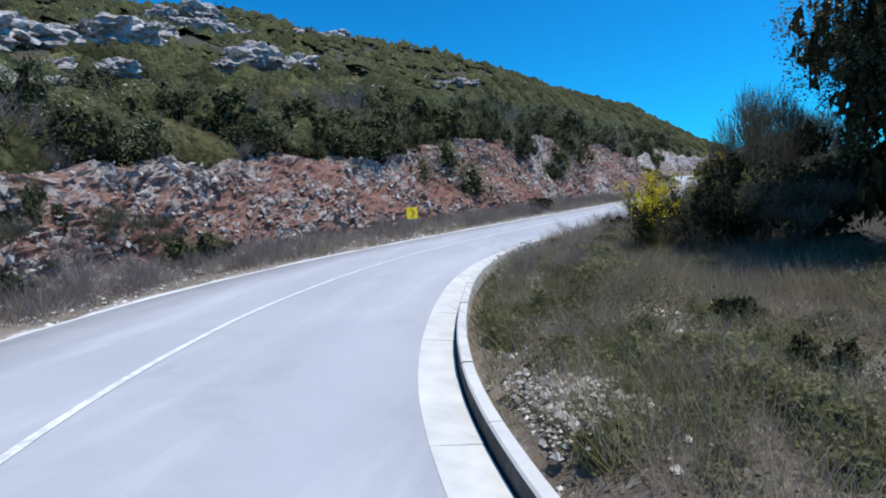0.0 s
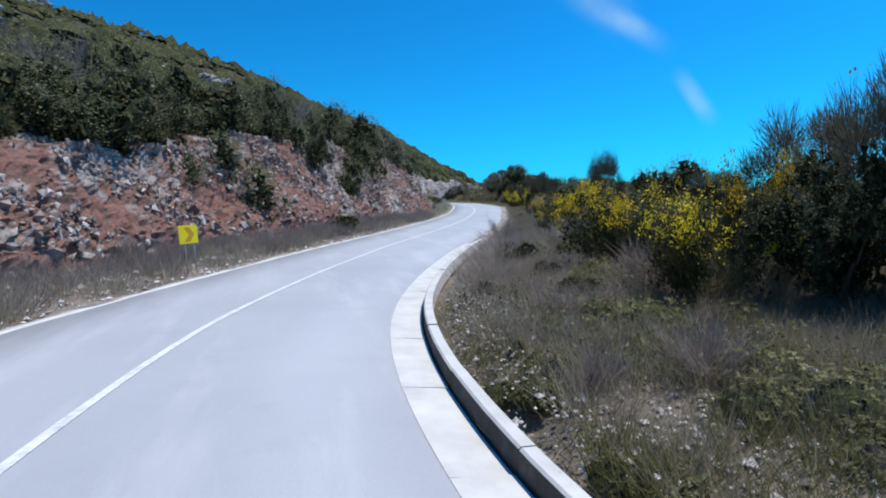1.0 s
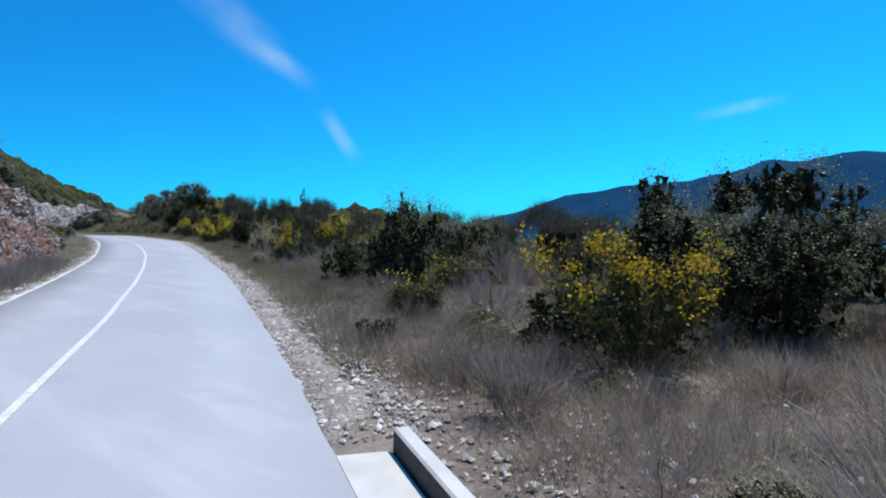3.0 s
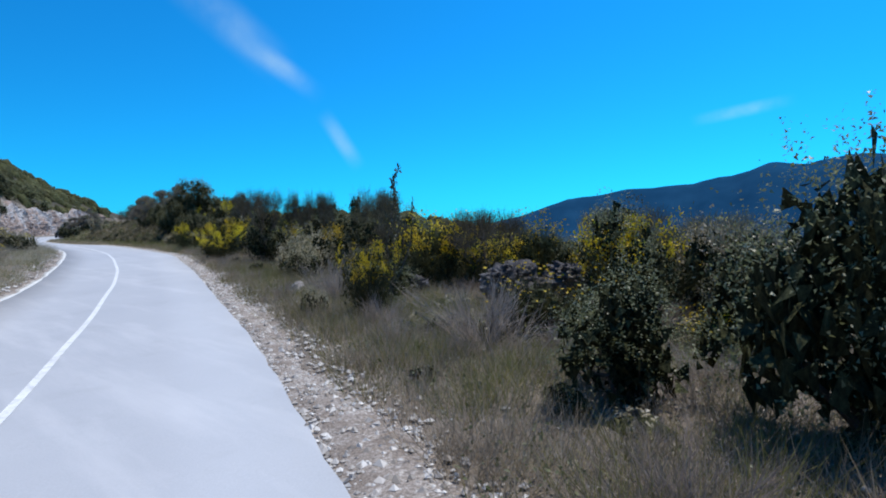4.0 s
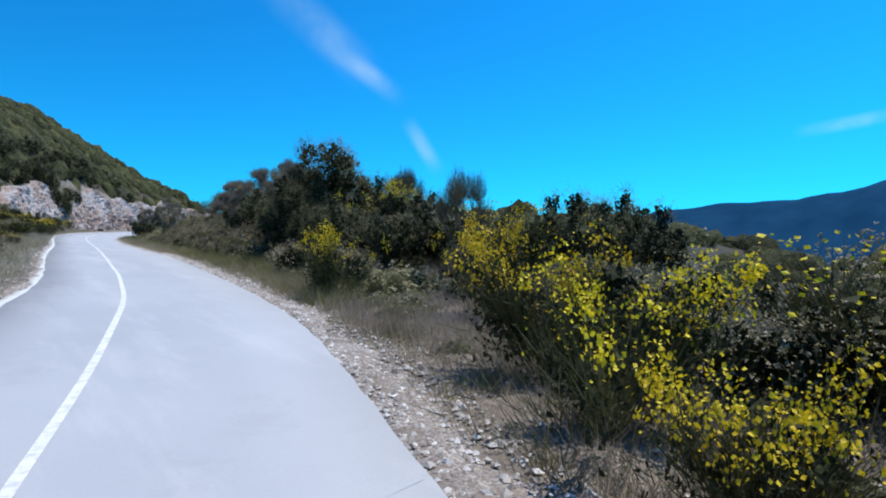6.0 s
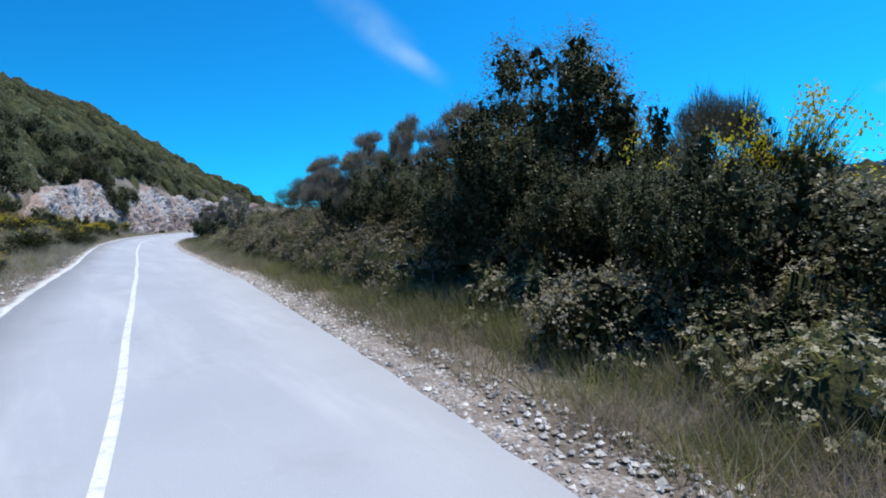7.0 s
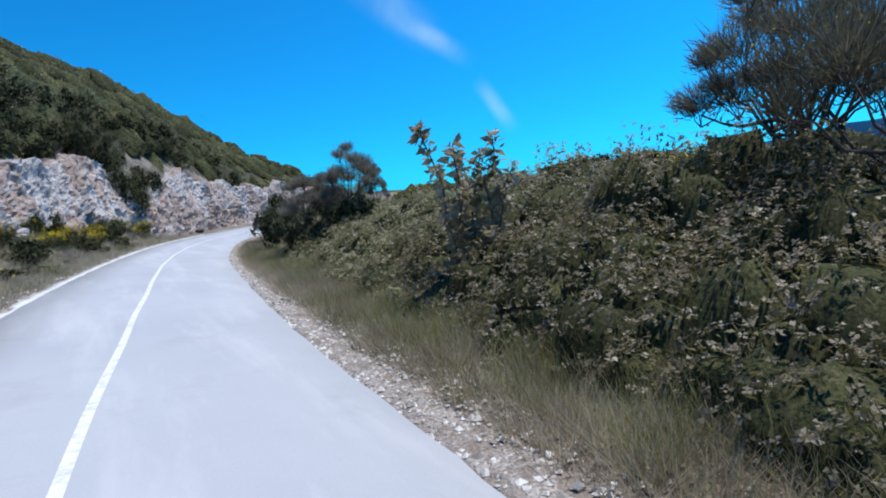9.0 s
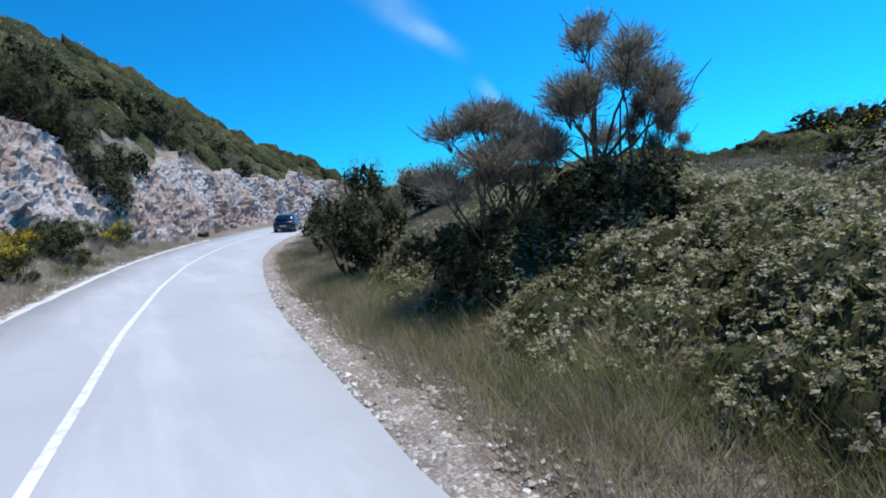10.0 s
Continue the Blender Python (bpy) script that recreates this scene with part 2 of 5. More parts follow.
def ground_z(x, y):
    shape = np.shape(x)
    x, y = np.asarray(x, float).ravel(), np.asarray(y, float).ravel()
    near, st, s = road_place(x, y)
    wr, wl_, z0 = ROAD[near, 4], ROAD[near, 5], ROAD[near, 2]
    z = z0 - FALL[near] * np.clip(s, -wl_, wr) - 0.05
    r, l = np.maximum(s - wr, 0), np.maximum(-s - wl_, 0)
    # right: level verge at first, a bank further on, then down to the sea
    kerbed = 1 - smooth(st, 30, 36)
    beside_kerb = 1 - smooth(st, 32, 34.4)
    z += beside_kerb * (0.44 * smooth(s - wr, 0.7, 1.15) - 0.30 * smooth(s - wr, -0.9, -0.4)) + 0.05 * np.minimum(r, 12) * kerbed
    banked = smooth(st, 78, 100)
    z += banked * (1.7 * smooth(r, 1.6, 7.0) + 1.0 * smooth(r, 7, 20))
    edge = np.interp(st, [0, 40, 70, 95, 140], [26, 15, 13, 26, 34])
    down = np.maximum(r - edge, 0)
    z -= np.where(down < 20, 0.3 * down**2 / 40, 0.3 * (down - 10))
    z += smooth(r, 1.0, 6) * (0.16 * waves(x, y, 6, 3) + 0.05 * waves(x, y, 1.7, 4))
    # left: verge, cut, then the hillside
    face = face_offset(st)
    z += 0.07 * np.minimum(l, 3) + smooth(l, face + 1.2, face + 3.0) * cut_height(st)
    z += 1.2 * smooth(l, 0.9, 3.4) * smooth(st, 112, 128) * (1 - smooth(st, 164, 176))
    q = np.maximum(l - face - 2.8, 0)
    steep = smooth(st, 60, 125)
    hill = (1 - steep) * 0.90 * 130 * (1 - np.exp(-q * 0.42 / 130))
    hill += steep * 1.13 * (15 * (1 - np.exp(-q * 1.1 / 15)) + 0.22 * np.minimum(q, 38) + 0.23 * np.maximum(q - 38, 0))
    hill *= np.interp(y, [225, 265, 340], [1, 0.6, 0.1]) * np.interp(x, [30, 75], [1, 0.1])
    z += hill + smooth(l, 5, 20) * (0.5 * waves(x, y, 14, 5) + 1.6 * waves(x, y, 60, 6) * smooth(q, 15, 60))
    z += 0.05 * smooth(l, 0.4, 2) * waves(x, y, 1.9, 8)
    return np.maximum(z, -97).reshape(shape)


def face_offset(st):
    return np.interp(st, [-30, 0, 40, 48, 56, 66, 74, 82, 120, 140, 175], [3.6, 3.6, 3.0, 2.9, 2.2, 1.5, 2.2, 5.0, 5.5, 3.4, 3.0])


def cut_height(st):
    return np.interp(st, [-30, 12, 45, 60, 70, 80, 112, 128, 150, 185, 215], [2.2, 2.8, 4.9, 4.7, 2.8, 0.5, 0.2, 1.2, 3.4, 5.3, 3])


def grid_mesh(name, rows, mat):
    """A mesh from a 2D array of places."""
    n, k = rows.shape[:2]
    idx = np.arange(n * k).reshape(n, k)
    quads = np.stack([idx[:-1, :-1], idx[1:, :-1], idx[1:, 1:], idx[:-1, 1:]], -1).reshape(-1, 4)
    return raw_mesh(name, rows.reshape(-1, 3), quads, mat, True)


def raw_mesh(name, verts, faces, mats, smooth_shade=False, slots=None):
    """A mesh from arrays of places and of faces with the same number of corners."""
    me = bpy.data.meshes.new(name)
    faces = np.asarray(faces, np.int32)
    k = faces.shape[1]
    me.vertices.add(len(verts))
    me.vertices.foreach_set("co", np.asarray(verts, np.float32).ravel())
    me.loops.add(faces.size)
    me.loops.foreach_set("vertex_index", faces.ravel())
    me.polygons.add(len(faces))
    me.polygons.foreach_set("loop_start", np.arange(0, faces.size, k, dtype=np.int32))
    me.polygons.foreach_set("use_smooth", np.full(len(faces), smooth_shade))
    for m in mats if isinstance(mats, (list, tuple)) else [mats]:
        me.materials.append(m)
    if slots is not None:
        me.polygons.foreach_set("material_index", np.asarray(slots, np.int32))
    me.update(calc_edges=True)
    return me


# ---- large structure ----
def graded(a, b, step, reach, grow=1.09):
    mid = list(np.arange(a, b + step / 2, step))
    lo, hi, d = [], [], step
    while mid[0] - sum(lo) > -reach:
        d *= grow
        lo.append(d)
    d, x = step, mid[-1]
    while x < reach:
        d *= grow
        x += d
        hi.append(x)
    low, x = [], mid[0]
    for d in lo:
        x -= d
        low.append(x)
    return np.array(low[::-1] + mid + hi)


gx, gy = np.meshgrid(graded(-14, 50, 0.75, 900, 1.1), graded(-8, 200, 0.75, 1100, 1.1), indexing="ij")
ground = tagged(new("ground", grid_mesh("ground", np.stack([gx, gy, ground_z(gx, gy)], -1), SOIL)),
                "dry stony soil of a hillside with sparse grass", "ground", kind="structure")
ground.data.materials.append(SHADED_LITTER)
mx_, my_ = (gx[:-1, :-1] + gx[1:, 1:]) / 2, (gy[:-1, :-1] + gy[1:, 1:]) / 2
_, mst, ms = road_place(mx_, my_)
# ground below the plants takes the litter tone with shade painted in
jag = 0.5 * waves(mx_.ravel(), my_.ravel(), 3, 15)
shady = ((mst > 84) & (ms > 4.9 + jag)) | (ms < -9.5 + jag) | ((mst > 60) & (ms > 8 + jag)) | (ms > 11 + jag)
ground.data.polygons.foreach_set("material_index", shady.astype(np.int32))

st_line = np.arange(-30, 215, 0.5)
wr_line, wl_line = np.interp(st_line, ALONG, ROAD[:, 4]), np.interp(st_line, ALONG, ROAD[:, 5])
across = np.array([0, 0.25, 0.5, 0.75, 1.0])
road_rows = []
for st, a, b in zip(st_line, wr_line, wl_line):
    ragged = 0.018 * (st > 34) * math.sin(st * 5.3 + 2 * math.sin(st * 1.7))
    a, b = a + ragged, b + 0.02 * math.sin(st * 4.1 + 2 * math.sin(st * 2.3))
    ss = np.concatenate([[-b - 0.02], -b + (a + b) * across, [a + 0.02]])
    q = on_road(np.full(len(ss), st), ss)
    q[0, 2] -= 0.12
    q[-1, 2] -= 0.12
    road_rows.append(q)
road = tagged(new("road", grid_mesh("road", np.array(road_rows), ROAD_MAT)),
              "pale sun-bleached asphalt road winding uphill", "road", kind="structure")

sea = tagged(new("water", raw_mesh("water", [(-4900, -4900, -90), (4900, -4900, -90), (4900, 4900, -90), (-4900, 4900, -90)], [[0, 1, 2, 3]], SEA_MAT)),
             "calm deep blue sea far below the road", "sea", kind="structure")

# ---- plant materials ----


def leaf_material(name, stops, gloss=0.45, through_light=0.25):
    """Leaves: every leaf takes its own tone; a part of the light shines through."""
    m = bpy.data.materials.new(name)
    m.use_nodes = True
    t = m.node_tree
    p, out = t.nodes["Principled BSDF"], t.nodes["Material Output"]
    g = t.nodes.new("ShaderNodeNewGeometry")
    o = t.nodes.new("ShaderNodeObjectInfo")
    place = noise_node(t, 1.1, 3, 0.6)
    c = ramp(t, mixed(t, 0.5, g.outputs["Random Per Island"], mapped(t, place, 0.3, 0.7)), stops)
    shift = t.nodes.new("ShaderNodeHueSaturation")
    t.links.new(mapped(t, o.outputs["Random"], 0, 1, 0.75, 1.25), shift.inputs["Value"])
    t.links.new(mapped(t, o.outputs["Random"], 0, 1, 0.485, 0.515), shift.inputs["Hue"])
    t.links.new(c, shift.inputs["Color"])
    c = shift.outputs[0]
    t.links.new(c, p.inputs["Base Color"])
    p.inputs["Roughness"].default_value = gloss
    p.inputs["Specular IOR Level"].default_value = 0.4
    tr = t.nodes.new("ShaderNodeBsdfTranslucent")
    t.links.new(c, tr.inputs["Color"])
    mx = t.nodes.new("ShaderNodeMixShader")
    mx.inputs[0].default_value = through_light
    t.links.new(p.outputs[0], mx.inputs[1])
    t.links.new(tr.outputs[0], mx.inputs[2])
    t.links.new(mx.outputs[0], out.inputs["Surface"])
    return m


EVERGREEN = leaf_material("evergreen_leaf", ((0.0, (0.07, 0.078, 0.034)), (0.55, (0.175, 0.182, 0.088)), (1.0, (0.38, 0.37, 0.24))), 0.42, 0.42)
OLIVE = leaf_material("olive_green_leaf", ((0.0, (0.055, 0.056, 0.018)), (0.6, (0.13, 0.124, 0.044)), (1.0, (0.24, 0.21, 0.09))), 0.6)
BRAMBLE = leaf_material("bramble_leaf", ((0.0, (0.13, 0.115, 0.055)), (0.4, (0.28, 0.245, 0.14)), (0.7, (0.43, 0.38, 0.27)), (1.0, (0.62, 0.56, 0.46))), 0.45, 0.42)


def m_shade_core(low, high, scale):
    """Inside of a shrub, with the shade among its leaves painted as dark noise."""
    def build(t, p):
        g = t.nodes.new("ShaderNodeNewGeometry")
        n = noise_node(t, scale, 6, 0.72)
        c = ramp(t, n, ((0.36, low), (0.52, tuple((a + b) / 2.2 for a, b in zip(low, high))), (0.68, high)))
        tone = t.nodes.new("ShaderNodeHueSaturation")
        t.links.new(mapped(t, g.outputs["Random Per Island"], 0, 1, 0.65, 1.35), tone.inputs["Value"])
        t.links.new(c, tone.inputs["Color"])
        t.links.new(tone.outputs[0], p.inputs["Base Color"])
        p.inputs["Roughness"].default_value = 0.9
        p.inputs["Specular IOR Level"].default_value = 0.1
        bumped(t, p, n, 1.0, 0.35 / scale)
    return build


# low tones are the shaded gaps between leaves, put into the colour
INNER_SHADE = material("inner_growth", m_shade_core((0.014, 0.017, 0.009), (0.095, 0.10, 0.046), 22.0))
SCRUB = material("scrub_growth", m_shade_core((0.010, 0.013, 0.006), (0.105, 0.108, 0.044), 3.2))
OLIVE_SCRUB = material("olive_scrub_growth", m_shade_core((0.018, 0.018, 0.008), (0.15, 0.145, 0.06), 3.2))
HEATH = leaf_material("heath_twig", ((0.0, (0.10, 0.095, 0.075)), (0.6, (0.21, 0.195, 0.16)), (1.0, (0.36, 0.33, 0.28))), 0.8, 0.5)
HEATH_GREEN = leaf_material("heath_bush_twig", ((0.0, (0.055, 0.055, 0.035)), (0.6, (0.12, 0.115, 0.08)), (1.0, (0.28, 0.255, 0.2))), 0.8, 0.4)
BROOM = leaf_material("broom_twig", ((0.0, (0.04, 0.045, 0.018)), (0.6, (0.075, 0.08, 0.03)), (1.0, (0.12, 0.115, 0.05))), 0.7)
BLOSSOM = leaf_material("yellow_blossom", ((0.0, (0.55, 0.38, 0.01)), (0.6, (0.75, 0.56, 0.015)), (1.0, (0.85, 0.70, 0.05))), 0.6, 0.3)
DRY = leaf_material("dry_twig", ((0.0, (0.17, 0.138, 0.118)), (0.6, (0.32, 0.27, 0.235)), (1.0, (0.50, 0.44, 0.39))), 0.8, 0.4)
DRY_GRASS = leaf_material("dry_grass_blade", ((0.0, (0.19, 0.155, 0.11)), (0.5, (0.38, 0.32, 0.23)), (1.0, (0.60, 0.53, 0.42))), 0.75, 0.5)
GREEN_GRASS = leaf_material("green_grass_blade", ((0.0, (0.085, 0.09, 0.028)), (0.55, (0.205, 0.20, 0.07)), (1.0, (0.36, 0.325, 0.16))), 0.6, 0.4)
WEED = leaf_material("weed_leaf", ((0.0, (0.05, 0.06, 0.025)), (0.6, (0.12, 0.125, 0.055)), (1.0, (0.22, 0.21, 0.12))), 0.5)


def m_bark(t, p):
    n = noise_node(t, 14, 6, 0.7, squash=(1, 1, 0.25))
    t.links.new(ramp(t, n, ((0.3, (0.05, 0.04, 0.032)), (0.7, (0.15, 0.125, 0.10)))), p.inputs["Base Color"])
    p.inputs["Roughness"].default_value = 0.9
    bumped(t, p, n, 0.6, 0.02)


BARK = material("grey_bark", m_bark)

# ---- plant meshes, as arrays ----


def unit(v):
    return v / np.maximum(np.linalg.norm(v, axis=-1, keepdims=True), 1e-9)


def leaf_quads(rng, at, normal, size, slim=0.5):
    """Diamond leaves at places, lying across the given normals, each turned by chance."""
    n = len(at)
    a = unit(np.cross(normal, rng.normal(size=(n, 3))))
    b = np.cross(normal, a)
    s = (size * rng.uniform(0.6, 1.35, n))[:, None]
    v = np.stack([at, at + a * s * 0.5 + b * s * slim * 0.5 + normal * s * 0.08, at + a * s,
                  at + a * s * 0.5 - b * s * slim * 0.5 + normal * s * 0.08], 1)
    return v.reshape(-1, 3), np.arange(4 * n).reshape(n, 4)


def small_leaves(rng, at, normal, size, slim=0.5):
    """Three-cornered small leaves, lying across the given normals."""
    n = len(at)
    a = unit(np.cross(normal, rng.normal(size=(n, 3))))
    b = np.cross(normal, a)
    s = (size * rng.uniform(0.6, 1.35, n))[:, None]
    v = np.stack([at - a * s * 0.45, at + a * s * 0.35 + b * s * slim, at + a * s * 0.55 - b * s * slim * 0.6], 1)
    return v.reshape(-1, 3), np.arange(3 * n).reshape(n, 3)


def blades(rng, at, tip, width):
    """Slim three-cornered blades from foot to tip."""
    n = len(at)
    side = unit(np.cross(tip - at, rng.normal(size=(n, 3)))) * (np.broadcast_to(width, n) / 2)[:, None]
    v = np.stack([at - side, at + side, tip], 1)
    return v.reshape(-1, 3), np.arange(3 * n).reshape(n, 3)


def limb(points, radii, sides=5):
    """A tapered tube along points."""
    pts = np.asarray(points, float)
    ang = np.arange(sides) * 2 * np.pi / sides
    rings = []
    for i, p in enumerate(pts):
        d = unit(pts[min(i + 1, len(pts) - 1)] - pts[max(i - 1, 0)])
        a = unit(np.cross(d, (0.31, 0.87, 0.12)))
        b = np.cross(d, a)
        rings.append(p + radii[i] * (np.cos(ang)[:, None] * a + np.sin(ang)[:, None] * b))
    v = np.vstack(rings)
    f = [(i * sides + j, i * sides + (j + 1) % sides, (i + 1) * sides + (j + 1) % sides, (i + 1) * sides + j)
         for i in range(len(pts) - 1) for j in range(sides)]
    return v, np.array(f)


def joined(pieces):
    vs, fs, n = [], [], 0
    for v, f in pieces:
        vs.append(v)
        fs.append(np.asarray(f) + n)
        n += len(v)
    return np.vstack(vs), np.vstack(fs)


def bent(rng, a, b, steps=4, wobble=0.12):
    a, b = np.asarray(a, float), np.asarray(b, float)
    p = np.linspace(a, b, steps + 1)
    p[1:-1] += rng.normal(size=(steps - 1, 3)) * wobble * np.linalg.norm(b - a) * 0.4
    return p


def plant_parts(parts):
    """Meshes of a plant's parts: name -> mesh."""
    parts = [(name, *joined(pieces), mat, shade) for name, pieces, mat, shade in parts]
    v = np.vstack([q[1] for q in parts])
    r = np.percentile(np.hypot(v[:, 0], v[:, 1]), 93)
    fit = np.array((1 / r, 1 / r, 1 / np.percentile(v[:, 2], 99)))
    return [(name, raw_mesh(name, v * fit, f, mat, shade)) for name, v, f, mat, shade in parts]


def ball(detail):
    """Corners and triangles of a rounded lump of radius 1."""
    bm = bmesh.new()
    bmesh.ops.create_icosphere(bm, subdivisions=detail, radius=1)
    v = np.array([q.co for q in bm.verts])
    f = np.array([[q.index for q in face.verts] for face in bm.faces])
    bm.free()
    return v, f


BALLS = {k: ball(k) for k in (1, 2, 3)}


def cores(rng, centre, size, detail, rough=0.16, dome=False):
    """Lumpy bodies: one uneven ball (or the upper part of one) at each centre, of the given radii (n x 3)."""
    v, f = BALLS[detail]
    if dome:
        keep = v[:, 2] > -0.25
        f = f[keep[f].all(1)]
        order = np.cumsum(keep) - 1
        v, f = v[keep], order[f]
    n = len(centre)
    ph = rng.uniform(0, 6.28, (n, 1, 6))
    q = v[None]
    d = 1 + rough * (np.sin(q[..., 0] * 4.3 + ph[..., 0]) * np.sin(q[..., 1] * 4.7 + ph[..., 1]) + 0.8 * np.sin(q[..., 2] * 6.1 + q[..., 0] * 5 + ph[..., 2])
                     + 0.6 * np.sin(q[..., 1] * 9.7 + ph[..., 3]) * np.sin(q[..., 0] * 10.3 + q[..., 2] * 7 + ph[..., 4])) + rng.normal(size=(n, len(v))) * rough * 0.3
    out = centre[:, None] + q * d[..., None] * size[:, None]
    return out.reshape(-1, 3), (f[None] + (np.arange(n) * len(v))[:, None, None]).reshape(-1, 3)


def outside(at, centre, size, own):
    """Which places lie in none of the lumps but their own."""
    free = np.ones(len(at), bool)
    for i in range(len(centre)):
        near = (own != i) & (np.abs(at[:, 0] - centre[i, 0]) < size[i, 0])
        free[near] &= (((at[near] - centre[i]) / size[i])**2).sum(1) > 1
    return free


def sprigs(rng, base, way_, long, per, size, slim, squeeze=1.0):
    """Leafy shoots: small leaves set along short stalks, from base outwards."""
    n = len(base)
    k = np.repeat(np.arange(n), per)
    u = rng.uniform(0.05, 1.0, n * per)[:, None]
    reach = (long * rng.uniform(0.35, 1.25, n))[k][:, None]
    at = base[k] + way_[k] * u * reach + rng.normal(size=(n * per, 3)) * size * 0.75
    face = unit(way_[k] * 0.35 + rng.normal(size=(n * per, 3)) * 0.55 + (0, 0, 0.35))
    v, f = small_leaves(rng, at, face, size * (1.1 - 0.35 * u[:, 0]), slim)
    z = np.repeat(at[:, 2], 3)
    v[:, 2] = z + (v[:, 2] - z) * squeeze
    return v, f


def bushy(seed, leaves=2600, size=0.04, lumps=15, flat=0.8, mat=None, slim=0.36, up=0.25, stems=5, fine=1.0, long=0.2, per=8, inside=1100, big=0.13, tall=1.6):
    """A dense shrub about 1 m in radius and height: lumps of leafy shoots, packed inside, on a few stems."""
    rng = np.random.RandomState(seed)
    d = unit(rng.normal(size=(lumps, 3)) * (1, 1, 0.8) + (0, 0, 0.35))
    d[:, 2] = np.abs(d[:, 2]) * 0.95 - 0.1
    centre = d * rng.uniform(0.3, 0.7 if fine == 1 else 0.84, (lumps, 1)) * (1, 1, flat) + (0, 0, 0.5 * flat)
    rad = rng.uniform(0.2, 0.4, lumps) * fine
    shoots = leaves // per
    many = shoots * 4
    pick = rng.choice(lumps, many, p=rad**2 / (rad**2).sum())
    n = unit(rng.normal(size=(many, 3)) + (0, 0, 0.2))
    at = centre[pick] + n * (rad[pick] * rng.uniform(0.55, 0.95, many))[:, None] * (1, 1, 0.9)
    free = outside(at, centre, np.repeat(rad[:, None], 3, 1) * 0.66, pick) & (at[:, 2] > 0.01)
    at, n = at[free][:shoots], n[free][:shoots]
    grow = unit(n * 0.75 + rng.normal(size=(len(at), 3)) * 0.35 + (0, 0, up + 0.15))
    wild = np.where(rng.uniform(size=len(at)) < 0.07, 1.4, 1.0) * long
    leafy = sprigs(rng, at, grow, wild, per, size, slim, 1 / tall)
    # dark triangles that fill the inside, their colour standing in for shade
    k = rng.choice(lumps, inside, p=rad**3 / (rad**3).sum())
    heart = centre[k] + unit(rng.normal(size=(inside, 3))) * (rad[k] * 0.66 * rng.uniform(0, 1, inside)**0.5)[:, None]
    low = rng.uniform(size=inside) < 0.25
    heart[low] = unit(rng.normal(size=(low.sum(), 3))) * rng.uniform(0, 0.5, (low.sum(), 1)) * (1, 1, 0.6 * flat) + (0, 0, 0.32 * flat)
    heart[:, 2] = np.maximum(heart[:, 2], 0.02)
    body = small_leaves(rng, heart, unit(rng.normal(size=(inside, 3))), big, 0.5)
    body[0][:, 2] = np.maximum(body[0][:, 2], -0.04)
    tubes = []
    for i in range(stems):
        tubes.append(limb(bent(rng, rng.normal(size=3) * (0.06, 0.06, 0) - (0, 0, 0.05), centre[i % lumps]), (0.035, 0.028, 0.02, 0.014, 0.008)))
    return plant_parts([("trunk", tubes, BARK, True), ("inner_growth", [body], INNER_SHADE, True), ("foliage", [leafy], mat or EVERGREEN, False)])


